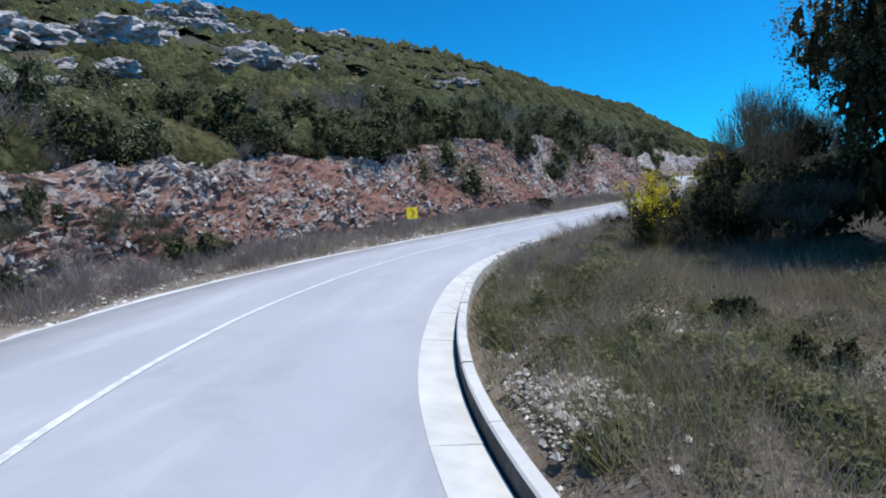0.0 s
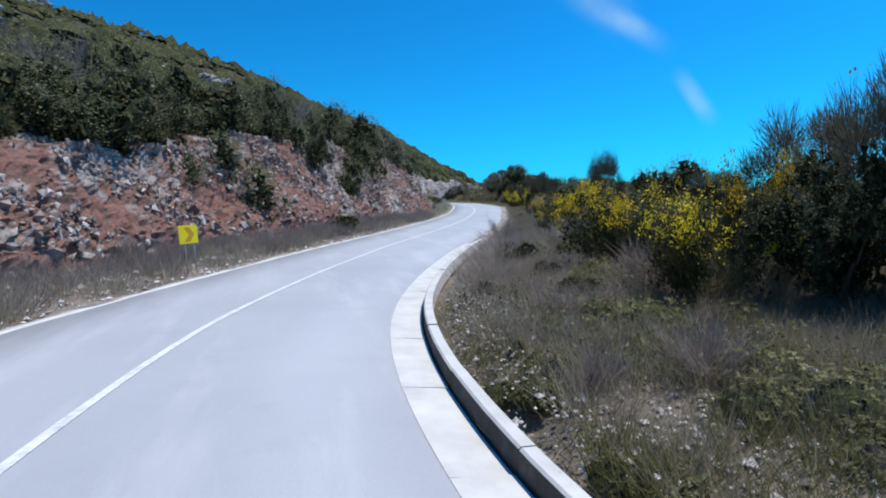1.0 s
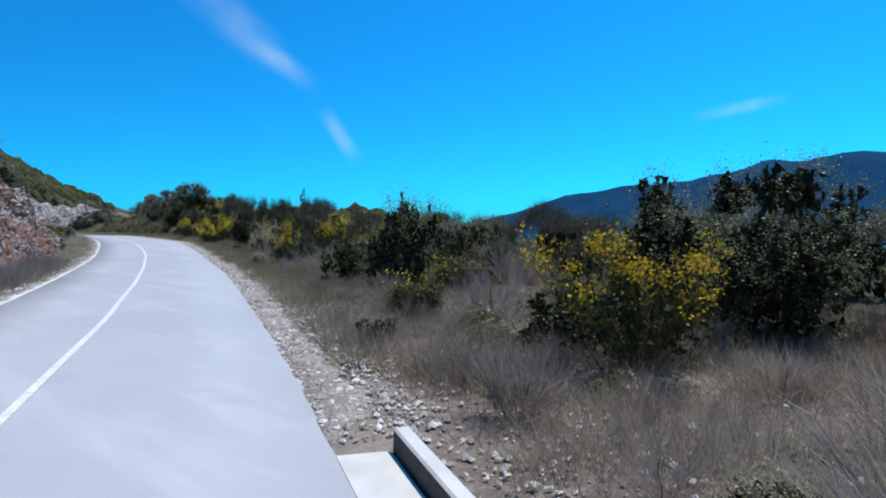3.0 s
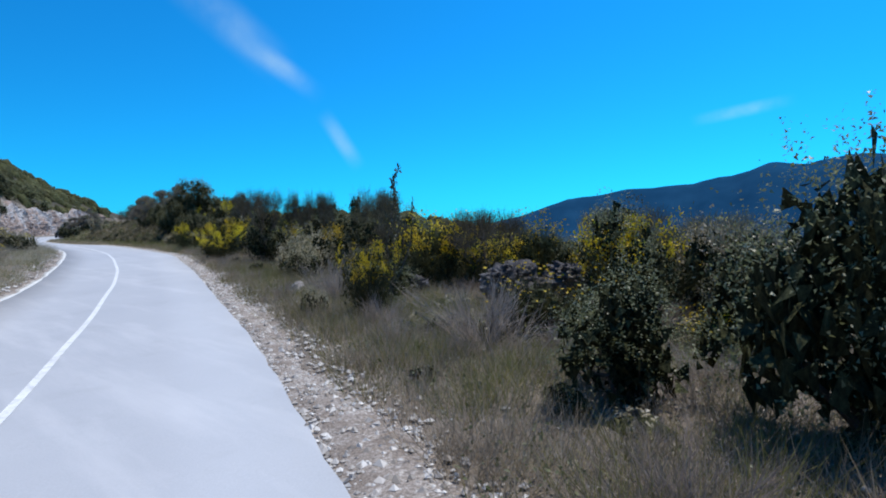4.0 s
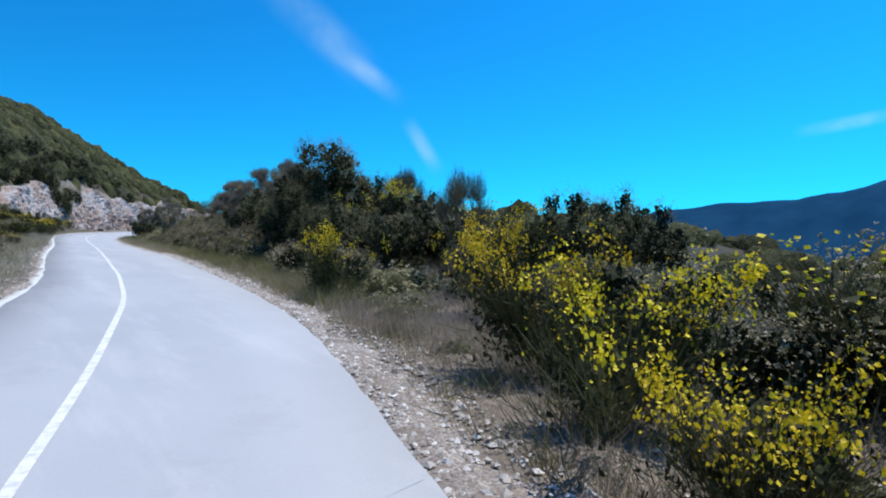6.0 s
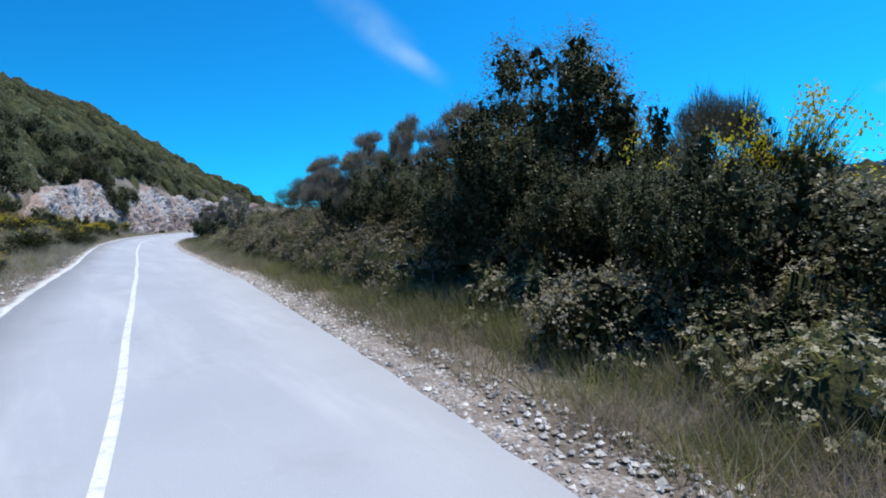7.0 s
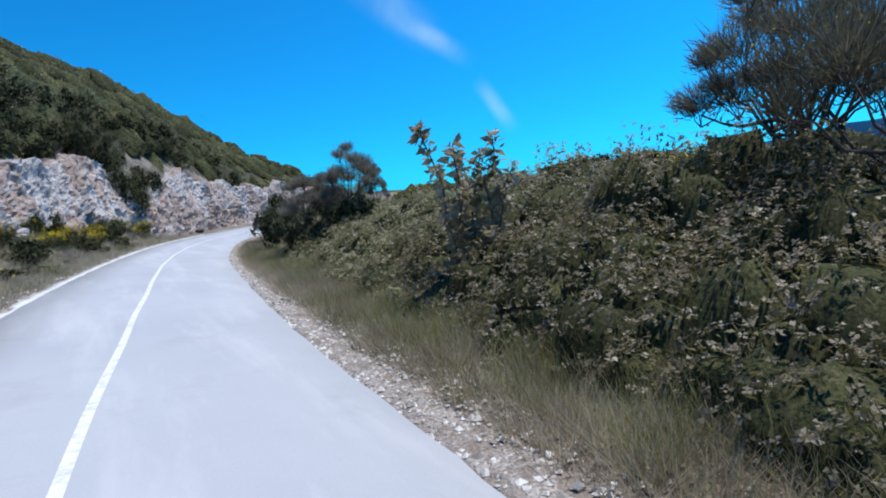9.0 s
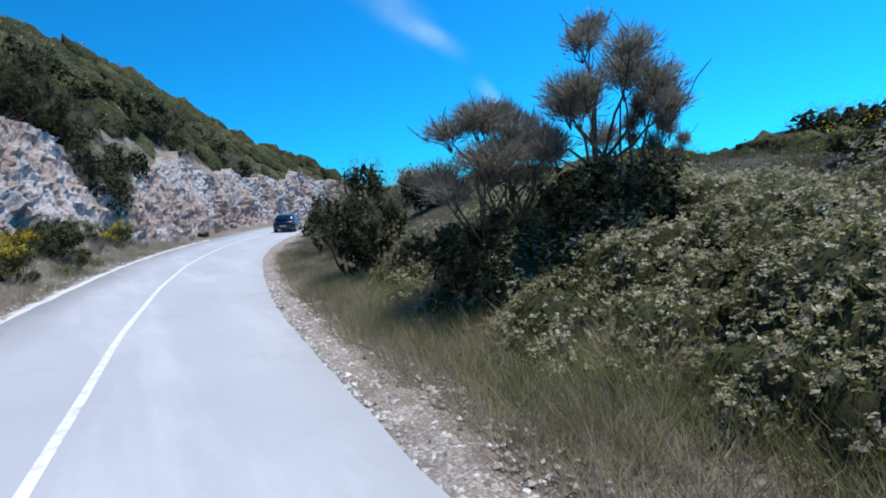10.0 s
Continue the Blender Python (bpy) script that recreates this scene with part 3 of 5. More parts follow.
def broomy(seed, twigs=2400, blossoms=700, bloom_low=0.55, mat=None, spread=0.55, dead=False):
    """An upright shrub of slim green twigs, about 1 m high, with yellow blossom towards the tips."""
    rng = np.random.RandomState(seed)
    fans = 11
    aim = np.stack([rng.normal(size=fans) * spread * 0.62, rng.normal(size=fans) * spread * 0.62, rng.uniform(0.5, 0.95, fans)], 1)
    tubes = [limb(bent(rng, (0, 0, -0.05), aim[0] * (0.3, 0.3, 0.55)), (0.02, 0.016, 0.012, 0.008, 0.005), 5)]
    canes = blades(rng, np.zeros((fans * 3, 3)) + rng.normal(size=(fans * 3, 3)) * (0.03, 0.03, 0), np.repeat(aim, 3, 0) * rng.uniform(0.5, 0.85, (fans * 3, 1)), 0.009)
    k = rng.randint(fans, size=twigs)
    u = rng.uniform(0.18, 0.75, twigs)[:, None]
    foot = aim[k] * u * (0.75, 0.75, 0.85) + rng.normal(size=(twigs, 3)) * 0.04
    tip = foot + unit(aim[k] * (0.9, 0.9, 1.0) + rng.normal(size=(twigs, 3)) * 0.28 + (0, 0, 0.25)) * rng.uniform(0.16, 0.42, (twigs, 1))
    low = rng.uniform(size=twigs) < 0.35
    ring = rng.normal(size=(twigs, 3)) * (spread * 0.3, spread * 0.3, 0)
    ring[:, 2] = rng.uniform(0, 0.4, twigs)
    foot[low] = ring[low]
    tip[low] = ring[low] + unit(ring[low] * (0.9, 0.9, 0) + rng.normal(size=(low.sum(), 3)) * 0.2 + (0, 0, 0.45)) * rng.uniform(0.15, 0.36, (low.sum(), 1))
    foot[:, 2] = np.maximum(foot[:, 2], 0.0)
    parts = [("trunk", tubes, BARK, True), ("foliage", [blades(rng, foot, tip, 0.0062), canes], mat or BROOM, False)]
    if blossoms:
        # dark filler low in the bush, coloured to stand for shade
        lump = np.stack([aim[:, 0] * 0.45, aim[:, 1] * 0.45, 0.22 + 0.22 * aim[:, 2]], 1)
        parts.append(("inner_growth", [small_leaves(rng, lump[rng.randint(fans, size=1300)] + rng.normal(size=(1300, 3)) * spread * (0.11, 0.11, 0.15), unit(rng.normal(size=(1300, 3))), 0.055, 0.35)], INNER_SHADE, True))
        sel = np.argsort(-(tip[:, 2] + rng.normal(size=twigs) * 0.12))[: int(twigs * (1 - bloom_low))]
        j = sel[rng.randint(len(sel), size=blossoms)]
        at = foot[j] + (tip[j] - foot[j]) * rng.uniform(0.45, 1.0, (blossoms, 1)) + rng.normal(size=(blossoms, 3)) * 0.012
        heart = sel[rng.randint(len(sel), size=70)]
        near = (70 * rng.uniform(size=blossoms)**1.5).astype(int)
        close = rng.uniform(size=(blossoms, 1)) < 0.88
        at = np.where(close, tip[heart[near]] + rng.normal(size=(blossoms, 3)) * (0.036, 0.036, 0.034), at)
        parts.append(("blossom", [leaf_quads(rng, at, unit(rng.normal(size=(blossoms, 3))), 0.024, 0.9)], BLOSSOM, False))
    return plant_parts(parts)


def heathy(seed, heads=12, twigs=420, blossoms=60, crown=0.62, tall=True):
    """A tree heath: bare forked stems that carry a rounded umbrella of feathery brushes."""
    rng = np.random.RandomState(seed)
    ang = np.arange(heads) * 2.4 + rng.uniform(-0.4, 0.4, heads)
    rr = np.sqrt((np.arange(heads) + 0.4) / heads) * crown * 0.62
    head = np.stack([rr * np.cos(ang), rr * np.sin(ang), (0.80 - 0.36 * (rr / (crown * 0.62))**1.6 if tall else 0.62 - 0.4 * (rr / crown)**2) + rng.uniform(-0.15 if tall else -0.09, 0.05, heads)], 1)
    fork = [np.array((rng.normal() * 0.07, rng.normal() * 0.07, rng.uniform(0.12, 0.28))) for _ in range(4)]
    tubes = [limb(bent(rng, (rng.normal() * 0.04, rng.normal() * 0.04, -0.05), f, 3), (0.018, 0.016, 0.014, 0.011), 5) for f in fork]
    for i in range(heads):
        tubes.append(limb(bent(rng, fork[i % 4], head[i], 4, 0.12), (0.011, 0.009, 0.007, 0.005, 0.004), 4))
        for _ in range(5):
            tubes.append(limb(bent(rng, head[i] - (0, 0, 0.05), head[i] + rng.normal(size=3) * (0.08, 0.08, 0.03) + (0, 0, 0.1), 3, 0.2), (0.004, 0.003, 0.003, 0.002), 3))
    n = heads * twigs
    k = np.repeat(np.arange(heads), twigs)
    way_ = unit(rng.normal(size=(n, 3)) * (0.62, 0.62, 0.35) + head[k] * (0.8, 0.8, 0) + (0, 0, 0.75))
    way_[:, 2] = (np.abs(way_[:, 2]) * 0.9 + 0.1) * (0.62 if tall else 1.0)
    size = rng.uniform(0.13 if tall else 0.17, 0.22 if tall else 0.25, heads)[k]
    foot = head[k] + way_ * (size * rng.uniform(0.15, 0.85, n))[:, None] + rng.normal(size=(n, 3)) * 0.012
    tip = foot + unit(way_ + rng.normal(size=(n, 3)) * 0.25 + (0, 0, 0.3)) * (size * rng.uniform(0.22, 0.45, n))[:, None] * (1, 1, 0.75 if tall else 1.0)
    parts = [("trunk", tubes, BARK, True), ("foliage", [blades(rng, foot, tip, 0.0042)], HEATH if tall else HEATH_GREEN, False)]
    if blossoms:
        high = np.argsort(-tip[:, 2] + rng.normal(size=n) * 0.12)[: n // 4]
        j = high[rng.randint(len(high), size=blossoms)]
        parts.append(("blossom", [leaf_quads(rng, tip[j], unit(rng.normal(size=(blossoms, 3))), 0.014, 0.9)], BLOSSOM, False))
    return plant_parts(parts)


def stalky(seed, stalks=4, leaves=420, leaf=0.036):
    """A tall sapling about 1 m high: a few slim bent stalks with leaves along them."""
    rng = np.random.RandomState(seed)
    tubes, at, face = [], [], []
    for i in range(stalks):
        top = np.array((rng.normal() * 0.14, rng.normal() * 0.14, rng.uniform(0.75, 1.0)))
        p = bent(rng, (0, 0, -0.03), top, 6, 0.08)
        tubes.append(limb(p, (0.009, 0.008, 0.007, 0.006, 0.005, 0.004, 0.002), 4))
        u = rng.uniform(1.5, 6, leaves // stalks)
        i0 = np.minimum(u.astype(int), 5)
        at.append(p[i0] + (p[i0 + 1] - p[i0]) * (u - i0)[:, None])
    at = np.vstack(at)
    at = at + rng.normal(size=at.shape) * (0.012, 0.012, 0.008)
    return plant_parts([("stem", [tube], BARK, True) for tube in tubes] + [("leaves", [leaf_quads(rng, at, unit(rng.normal(size=at.shape) + (0, 0, 0.6)), leaf, 0.5)], BRAMBLE if leaf > 0.04 else WEED, False)])


SHRUBS = {
    "mastic": [bushy(i, 5200, 0.033, n) for i, n in ((11, 18), (12, 22), (13, 15), (14, 26))],
    "upland": [bushy(i, 2400, 0.055, n, inside=420, big=0.14) for i, n in ((17, 14), (18, 17), (19, 12))],
    "oak": [bushy(21, 34000, 0.021, 60, 0.95, slim=0.5, fine=0.62, long=0.11, per=11, inside=5000, big=0.07, tall=2.2),
            bushy(22, 34000, 0.021, 70, 1.0, slim=0.5, fine=0.58, long=0.11, per=11, inside=5000, big=0.07, tall=2.2)],
    "thick": [bushy(15, 13500, 0.0235, 42, 0.85, fine=0.7, long=0.14, per=10, inside=2600, big=0.09), bushy(16, 13500, 0.0235, 48, 0.8, fine=0.67, long=0.14, per=10, inside=2600, big=0.09)],
    "olive": [bushy(31, 1700, 0.048, 15, 0.8, OLIVE, inside=600, big=0.16), bushy(32, 1700, 0.048, 20, 0.85, OLIVE, inside=600, big=0.16)],
    "bramble": [bushy(41, 3600, 0.036, 16, 0.55, BRAMBLE, 0.55, 0.5, 5, tall=1.0), bushy(42, 3600, 0.036, 22, 0.5, BRAMBLE, 0.55, 0.5, 5, tall=1.0)],
    "broom": [broomy(51, 1500, 380, 0.75), broomy(52, 1500, 140, 0.8)],
    "gold": [broomy(53, 1900, 1700, 0.8, spread=0.75), broomy(54, 1900, 1300, 0.82, spread=0.85)],
    "heath": [heathy(61, 15, 900, 90), heathy(62, 19, 850, 420, 0.75), heathy(63, 11, 900, 0, 0.5)],
    "brush": [heathy(64, 9, 560, 120, 0.6, False), heathy(65, 11, 520, 40, 0.7, False)],
    "dry": [broomy(71, 800, 0, 0.5, DRY, 0.7), broomy(72, 800, 0, 0.5, DRY, 0.9)],
    "sapling": [stalky(81, 5, 520), stalky(82, 5, 520), stalky(83, 6, 900, 0.06)],
}
WORDS = {
    "mastic": ("evergreen_shrub", "shrub", "dense dark green mastic shrub on dry ground", "wild shrubs"),
    "upland": ("evergreen_shrub", "shrub", "dark evergreen shrub growing above the cutting", "wild shrubs"),
    "oak": ("evergreen_tree", "tree", "tall dark evergreen oak with dense small leaves", "evergreen trees"),
    "thick": ("evergreen_shrub", "shrub", "tall dense dark green evergreen shrub", "wild shrubs"),
    "olive": ("green_shrub", "shrub", "rounded olive green shrub on the slope", "wild shrubs"),
    "bramble": ("bramble_bush", "bramble", "low tangled bramble with pale dusty leaves", "brambles"),
    "broom": ("broom_bush", "broom", "upright green broom with some yellow blossom", "broom bushes"),
    "gold": ("flowering_broom", "broom", "broom bush covered in bright yellow blossom", "broom bushes"),
    "heath": ("tree_heath", "heath", "tree heath with bare stems and brushy crown", "tree heaths"),
    "brush": ("heath_bush", "heath", "low heath bush with a brushy grey crown", "heath bushes"),
    "dry": ("dry_bush", "bush", "dried greyish brown bush of fine twigs", "dry bushes"),
    "sapling": ("sapling", "sapling", "tall slim sapling with sparse leaves", "saplings"),
}
prototypes = {}
KEPT = [(16.2, 51.8, 1.9), (15.2, 46.4, 1.7), (19.6, 46.6, 2.0), (3.6, 9.6, 1.9), (18.0, 50.6, 1.2), (31.4, 82.4, 2.2)]          # x, y and radius of what stands out, which nothing else may cover
chance = random.Random(5)


def plant(kind, x, y, radius, height, which=None, sink=0.0):
    """One plant, rooted on the ground at x, y."""
    k = chance.randrange(min(len(SHRUBS[kind]), 2 if kind == "sapling" else 9)) if which is None else which
    z = float(ground_z(np.array([x]), np.array([y]))[0]) - sink
    m = pose(x, y, z, 0, 0, chance.uniform(0, 360))
    name, category, label, group = WORDS[kind]
    if (kind, k) not in prototypes:
        root = new(name)
        for part_name, me in SHRUBS[kind][k]:
            o = new(part_name, me)
            o.parent = root
            if part_name == "inner_growth":
                tagged(o, kind="stuff")
        tagged(root, label, category, group)
        root.matrix_basis = m
        prototypes[kind, k] = root
        ob = root
    else:
        src = prototypes[kind, k]
        ob = copy_thing(src, m)
    ob.scale = (radius, radius * chance.uniform(0.88, 1.12), height)
    return ob


def beside(st, r):
    """x, y of a place r metres beyond the right edge (or, if negative, the left edge) of the road."""
    s = np.interp(st, ALONG, ROAD[:, 4]) + r if r >= 0 else r - np.interp(st, ALONG, ROAD[:, 5])
    p = on_road(np.array([st]), s)[0]
    return float(p[0]), float(p[1])


# plants that stand out, by place: x, y, radius, height
for kind, places in {
    "oak": [(6.7, 11.3, 1.9, 6.6), (28.6, 88.6, 2.2, 4.5), (25.4, 166.6, 2.9, 7.5), (22.6, 163.5, 2.2, 5.0)],
    "mastic": [(5.2, 21.2, 1.0, 1.4), (12.3, 38.4, 1.3, 3.0), (53.0, 139.0, 2.0, 2.0)],
    "thick": [(31.8, 77.0, 1.7, 2.9), (34.4, 77.0, 1.8, 3.0), (33.0, 74.2, 1.6, 2.7), (12.9, 30.2, 2.0, 3.2), (10.9, 28.4, 1.5, 2.9), (9.4, 23.7, 1.6, 2.6), (13.6, 25.4, 1.8, 2.6), (16.4, 31.6, 1.9, 2.6), (8.6, 18.2, 1.6, 2.5),
              (5.6, 12.9, 1.3, 2.7), (4.3, 14.0, 1.1, 2.3), (29.5, 93.0, 1.9, 2.8), (27.0, 86.0, 1.5, 2.2), (34.4, 150.5, 1.8, 2.4), (31.2, 135.2, 1.4, 1.6), (33.0, 134.0, 1.3, 1.5),
              (27.6, 92.2, 1.4, 2.6), (28.4, 95.0, 1.6, 2.8), (29.2, 99.8, 1.5, 2.6), (28.6, 97.4, 1.4, 2.6), (30.9, 103.8, 1.3, 1.8), (31.0, 101.6, 1.4, 2.2), (27.0, 89.6, 1.3, 2.4), (30.6, 87.6, 1.4, 3.2), (31.4, 141.0, 1.3, 3.2), (-13.4, 12.2, 1.0, 2.9), (-2.6, 42.4, 1.4, 3.4), (-4.6, 40.0, 1.5, 3.0), (-0.8, 45.2, 1.3, 2.6),
              (20.0, 54.0, 1.35, 2.5), (20.1, 62.3, 1.15, 2.5), (21.3, 59.3, 1.1, 2.2), (22.6, 58.6, 0.7, 3.3), (23.4, 57.4, 0.9, 2.2), (27.8, 77.4, 1.0, 1.7), (26.4, 83.6, 1.3, 2.5)],
    "gold": [(3.4, 18.5, 1.2, 1.9), (2.7, 14.9, 0.9, 1.6), (4.0, 15.6, 0.8, 2.1), (8.0, 29.4, 1.3, 1.8), (13.6, 47.05, 0.62, 1.7), (29.0, 84.0, 1.4, 2.5),
             (24.6, 73.2, 1.1, 2.2), (23.0, 77.6, 0.9, 2.0), (20.4, 67.4, 1.2, 1.8), (21.8, 69.2, 1.3, 2.0), (19.4, 65.6, 0.9, 1.3), (23.2, 56.2, 0.8, 2.0)],
    "heath": [(28.8, 92.2, 1.0, 3.8), (28.4, 98.4, 0.9, 3.5), (28.0, 100.4, 0.9, 3.3), (30.9, 99.0, 0.9, 3.8), (31.8, 100.0, 1.0, 4.3), (30.6, 101.6, 1.1, 4.0), (30.5, 106.0, 1.2, 3.7), (31.8, 103.6, 1.2, 3.9),
              (34.4, 116.2, 1.7, 4.2), (36.8, 114.6, 1.4, 3.6), (38.8, 113.6, 0.9, 2.8), (39.7, 112.1, 1.0, 3.0),
              (31.3, 135.0, 1.2, 3.3), (32.8, 133.7, 1.3, 3.7), (32.4, 135.6, 0.8, 3.0), (34.0, 133.6, 0.6, 2.4)],
    "brush": [(6.4, 16.4, 1.2, 3.0), (4.7, 13.2, 0.9, 3.4), (6.6, 24.5, 0.7, 3.1), (20.0, 62.2, 1.1, 3.5), (20.6, 60.6, 0.5, 3.3), (21.0, 59.2, 0.8, 3.3), (23.3, 57.5, 0.7, 3.1),
              (20.1, 54.1, 0.9, 3.3), (26.6, 76.6, 0.8, 3.4), (31.6, 113.4, 1.5, 2.6), (33.0, 115.0, 1.7, 3.2), (34.6, 113.6, 1.5, 3.0), (30.8, 85.4, 0.9, 3.2), (31.8, 86.6, 0.9, 3.5)],
    "broom": [(22.4, 58.5, 1.3, 2.0), (7.3, 22.5, 0.9, 1.4), (18.0, 111.6, 1.0, 1.5), (19.9, 121.5, 1.1, 1.5), (24.0, 66.0, 1.4, 2.0)],
    "dry": [(5.6, 24.5, 0.9, 1.25), (9.5, 33.0, 0.9, 1.3), (14.6, 49.4, 0.8, 1.3)],
    "bramble": [(24.0, 79.2, 1.2, 1.4), (24.9, 84.0, 1.2, 1.2), (17.6, 54.9, 0.8, 1.1)],
    "sapling": [(15.0, 47.9, 0.6, 3.3), (10.6, 31.5, 0.3, 2.4)],
}.items():
    for x, y, radius, height in places:
        plant(kind, x, y, radius, height)
        KEPT.append((x, y, radius * 0.9))

plant("sapling", 29.15, 119.3, 0.8, 3.2, 2)

# ---- rock faces cut into the hillside ----


def m_rock(pale, warm, warmth):
    def build(t, p):
        g = t.nodes.new("ShaderNodeNewGeometry")
        big = noise_node(t, 0.22, 4, 0.55)
        mid = noise_node(t, 1.6, 6, 0.65)
        fine = noise_node(t, 11, 8, 0.7)
        grey = ramp(t, fine, ((0.3, tuple(v * 0.45 for v in pale)), (0.5, tuple(v * 0.8 for v in pale)), (0.72, pale)))
        red = ramp(t, fine, ((0.3, tuple(v * 0.5 for v in warm)), (0.6, warm), (0.8, tuple(min(v * 1.5, 0.8) for v in warm))))
        both = mixed(t, 0.5, mapped(t, big, 0.3, 0.7), mapped(t, mid, 0.3, 0.7))
        c = mixed(t, mapped(t, both, warmth, warmth + 0.16), red, grey)
        # dark brown noise patches, painted as dirt and as shade in crevices
        dirt_shade = mapped(t, noise_node(t, 4, 6, 0.65), 0.48, 0.64, 0, 0.8)
        c = mixed(t, dirt_shade, c, (0.09, 0.075, 0.055))
        t.links.new(c, p.inputs["Base Color"])
        p.inputs["Roughness"].default_value = 0.92
        bumped(t, p, fine, 0.9, 0.06)
    return build


RED_ROCK = material("reddish_cut_rock", m_rock((0.44, 0.385, 0.35), (0.27, 0.13, 0.095), 0.48))
PALE_ROCK = material("pale_limestone", m_rock((0.60, 0.56, 0.54), (0.44, 0.32, 0.26), 0.43))
GREY_ROCK = material("weathered_limestone", m_rock((0.42, 0.40, 0.39), (0.26, 0.21, 0.18), 0.38))


HILL_ROCK = material("bare_hill_limestone", m_rock((0.64, 0.61, 0.58), (0.40, 0.36, 0.33), 0.40))


def craggy(p, big, small):
    """How far a place on a rock stands out: broken blocks in two sizes over rough, uneven ground."""
    warp = p + noise.noise_vector(p / big) * big * 0.5
    d1, at1 = noise.voronoi(warp / big)[0:2]
    d2, at2 = noise.voronoi(warp / small + Vector((7, 3, 1)))[0:2]
    a = 0.55 * noise.cell(at1[0] * 3.1) + 0.9 * min(d1[1] - d1[0], 0.45)
    b = 0.5 * noise.cell(at2[0] * 5.7) + 0.9 * min(d2[1] - d2[0], 0.45)
    grit = noise.fractal(p / (small * 1.5), 1.0, 2.1, 4)
    broken = 0.35 + 0.9 * max(0.0, 0.5 + noise.noise(p / (big * 6.0)))
    return (a * big * 0.36 + b * small * 0.75) * broken + 0.8 * big * noise.noise(p / (big * 3.0)) + grit * small * 0.7


def rock_face(name, label, st0, st1, high, offset, mat, step, big, small, lean=0.34, rough=1.0):
    cols = np.arange(st0, st1, step)
    rows_ = []
    for st in cols:
        h = float(np.interp(st, *high)) * (1 + 0.22 * noise.noise(Vector((st / 5.0, 3.3, 0))) + 0.12 * noise.noise(Vector((st / 1.4, 8.3, 0))))
        l0 = float(face_offset(st)) + offset
        ups = int(max(np.max(high[1]) / step * 1.15, 6))
        line = []
        for j in range(ups + 1):
            v = j / ups
            up = v * h
            l = l0 + up * lean + (0.9 if j == ups else 0)
            x, y = beside(st, -l)
            bx, by = beside(st, -(l0 - 0.3))
            line.append((x, y, bx, by, up, v))
        rows_.append(line)
    n, k = len(rows_), len(rows_[0])
    foot = np.array([[r[0][2], r[0][3]] for r in rows_])
    base = ground_z(foot[:, 0], foot[:, 1]) - 0.25
    out = np.zeros((n, k, 3))
    for i, line in enumerate(rows_):
        sx, sy = np.interp(cols[i], ALONG, SIDE[:, 0]), np.interp(cols[i], ALONG, SIDE[:, 1])
        for j, (x, y, _, _, up, v) in enumerate(line):
            p = Vector((x, y, base[i] + up))
            d = rough * craggy(p, big, small) * min(1, 4 * v + 0.25) * (0.25 if j == k - 1 else 1)
            wob = 0.35 * step
            out[i, j] = (x + sx * d + noise.noise(p * 9) * wob, y + sy * d + noise.noise(p * 9 + Vector((5, 1, 2))) * wob,
                         base[i] + up + 0.35 * d + noise.noise(p * 1.3) * 0.3 * v)
    me = grid_mesh(name, out, mat)
    me.polygons.foreach_set("use_smooth", np.zeros(len(me.polygons), bool))
    return tagged(new(name, me), label, "rock face", kind="structure")


red_face = rock_face("rock_face_red", "reddish brown broken rock face of the road cutting", -22, 76,
          ([-22, 0, 12, 30, 45, 60, 68, 76], [2.3, 2.7, 3.0, 4.1, 5.4, 5.2, 3.6, 0.8]), 0.0, RED_ROCK, 0.14, 0.6, 0.2, 0.5, 0.85)
rock_face("rock_face_pale", "pale grey and pinkish limestone face beside the bend", 137, 228,
          ([137, 141, 150, 158, 165, 185, 200, 215, 228], [1.0, 2.6, 4.2, 5.0, 6.2, 6.5, 6.2, 6.2, 4]), 0.1, PALE_ROCK, 0.23, 0.95, 0.34, 0.28)
rock_face("rock_face_grey", "grey limestone outcrop above a grassy verge", 112, 138,
          ([112, 118, 128, 136, 138], [0.5, 1.4, 2.6, 3.4, 1.5]), 2.2, GREY_ROCK, 0.24, 0.95, 0.34, 0.5)


def rock_shape(seed, flat=0.7, detail=2, rough=0.35, mat=None, block=0.9):
    bm = bmesh.new()
    bmesh.ops.create_icosphere(bm, subdivisions=detail, radius=1)
    for v in bm.verts:
        p = v.co.copy() + Vector((seed * 3.7, seed, 0))
        d = 1 + rough * (craggy(p, block, block * 0.44) - 0.6)
        v.co = Vector((v.co.x * d, v.co.y * d, v.co.z * d * flat))
    me = bpy.data.meshes.new("rock")
    bm.to_mesh(me)
    bm.free()
    me.materials.append(mat or GREY_ROCK)
    return me


DARK_ROCK = material("dark_lichened_rock", m_rock((0.22, 0.21, 0.21), (0.09, 0.08, 0.08), 0.42))
boulder_mesh = [rock_shape(i, 0.8, 5, 0.9, DARK_ROCK, 0.42) for i in range(3)]
outcrop_mesh = [rock_shape(i + 9, 0.8, 4, 0.9, HILL_ROCK) for i in range(3)]
stone_mesh = [rock_shape(i + 5, 0.8, 3, 0.6, HILL_ROCK) for i in range(3)]


def stone(name, label, meshes, x, y, size, sink=0.3):
    o = new(name, chance.choice(meshes))
    z = float(ground_z(np.array([x]), np.array([y]))[0])
    o.matrix_basis = pose(x, y, z + size * (0.5 - sink), chance.uniform(-12, 12), chance.uniform(-12, 12), chance.uniform(0, 360))
    o.scale = (size, size * chance.uniform(0.75, 1.1), size * chance.uniform(0.8, 1.05))
    return tagged(o, label, "rock", "loose rocks")


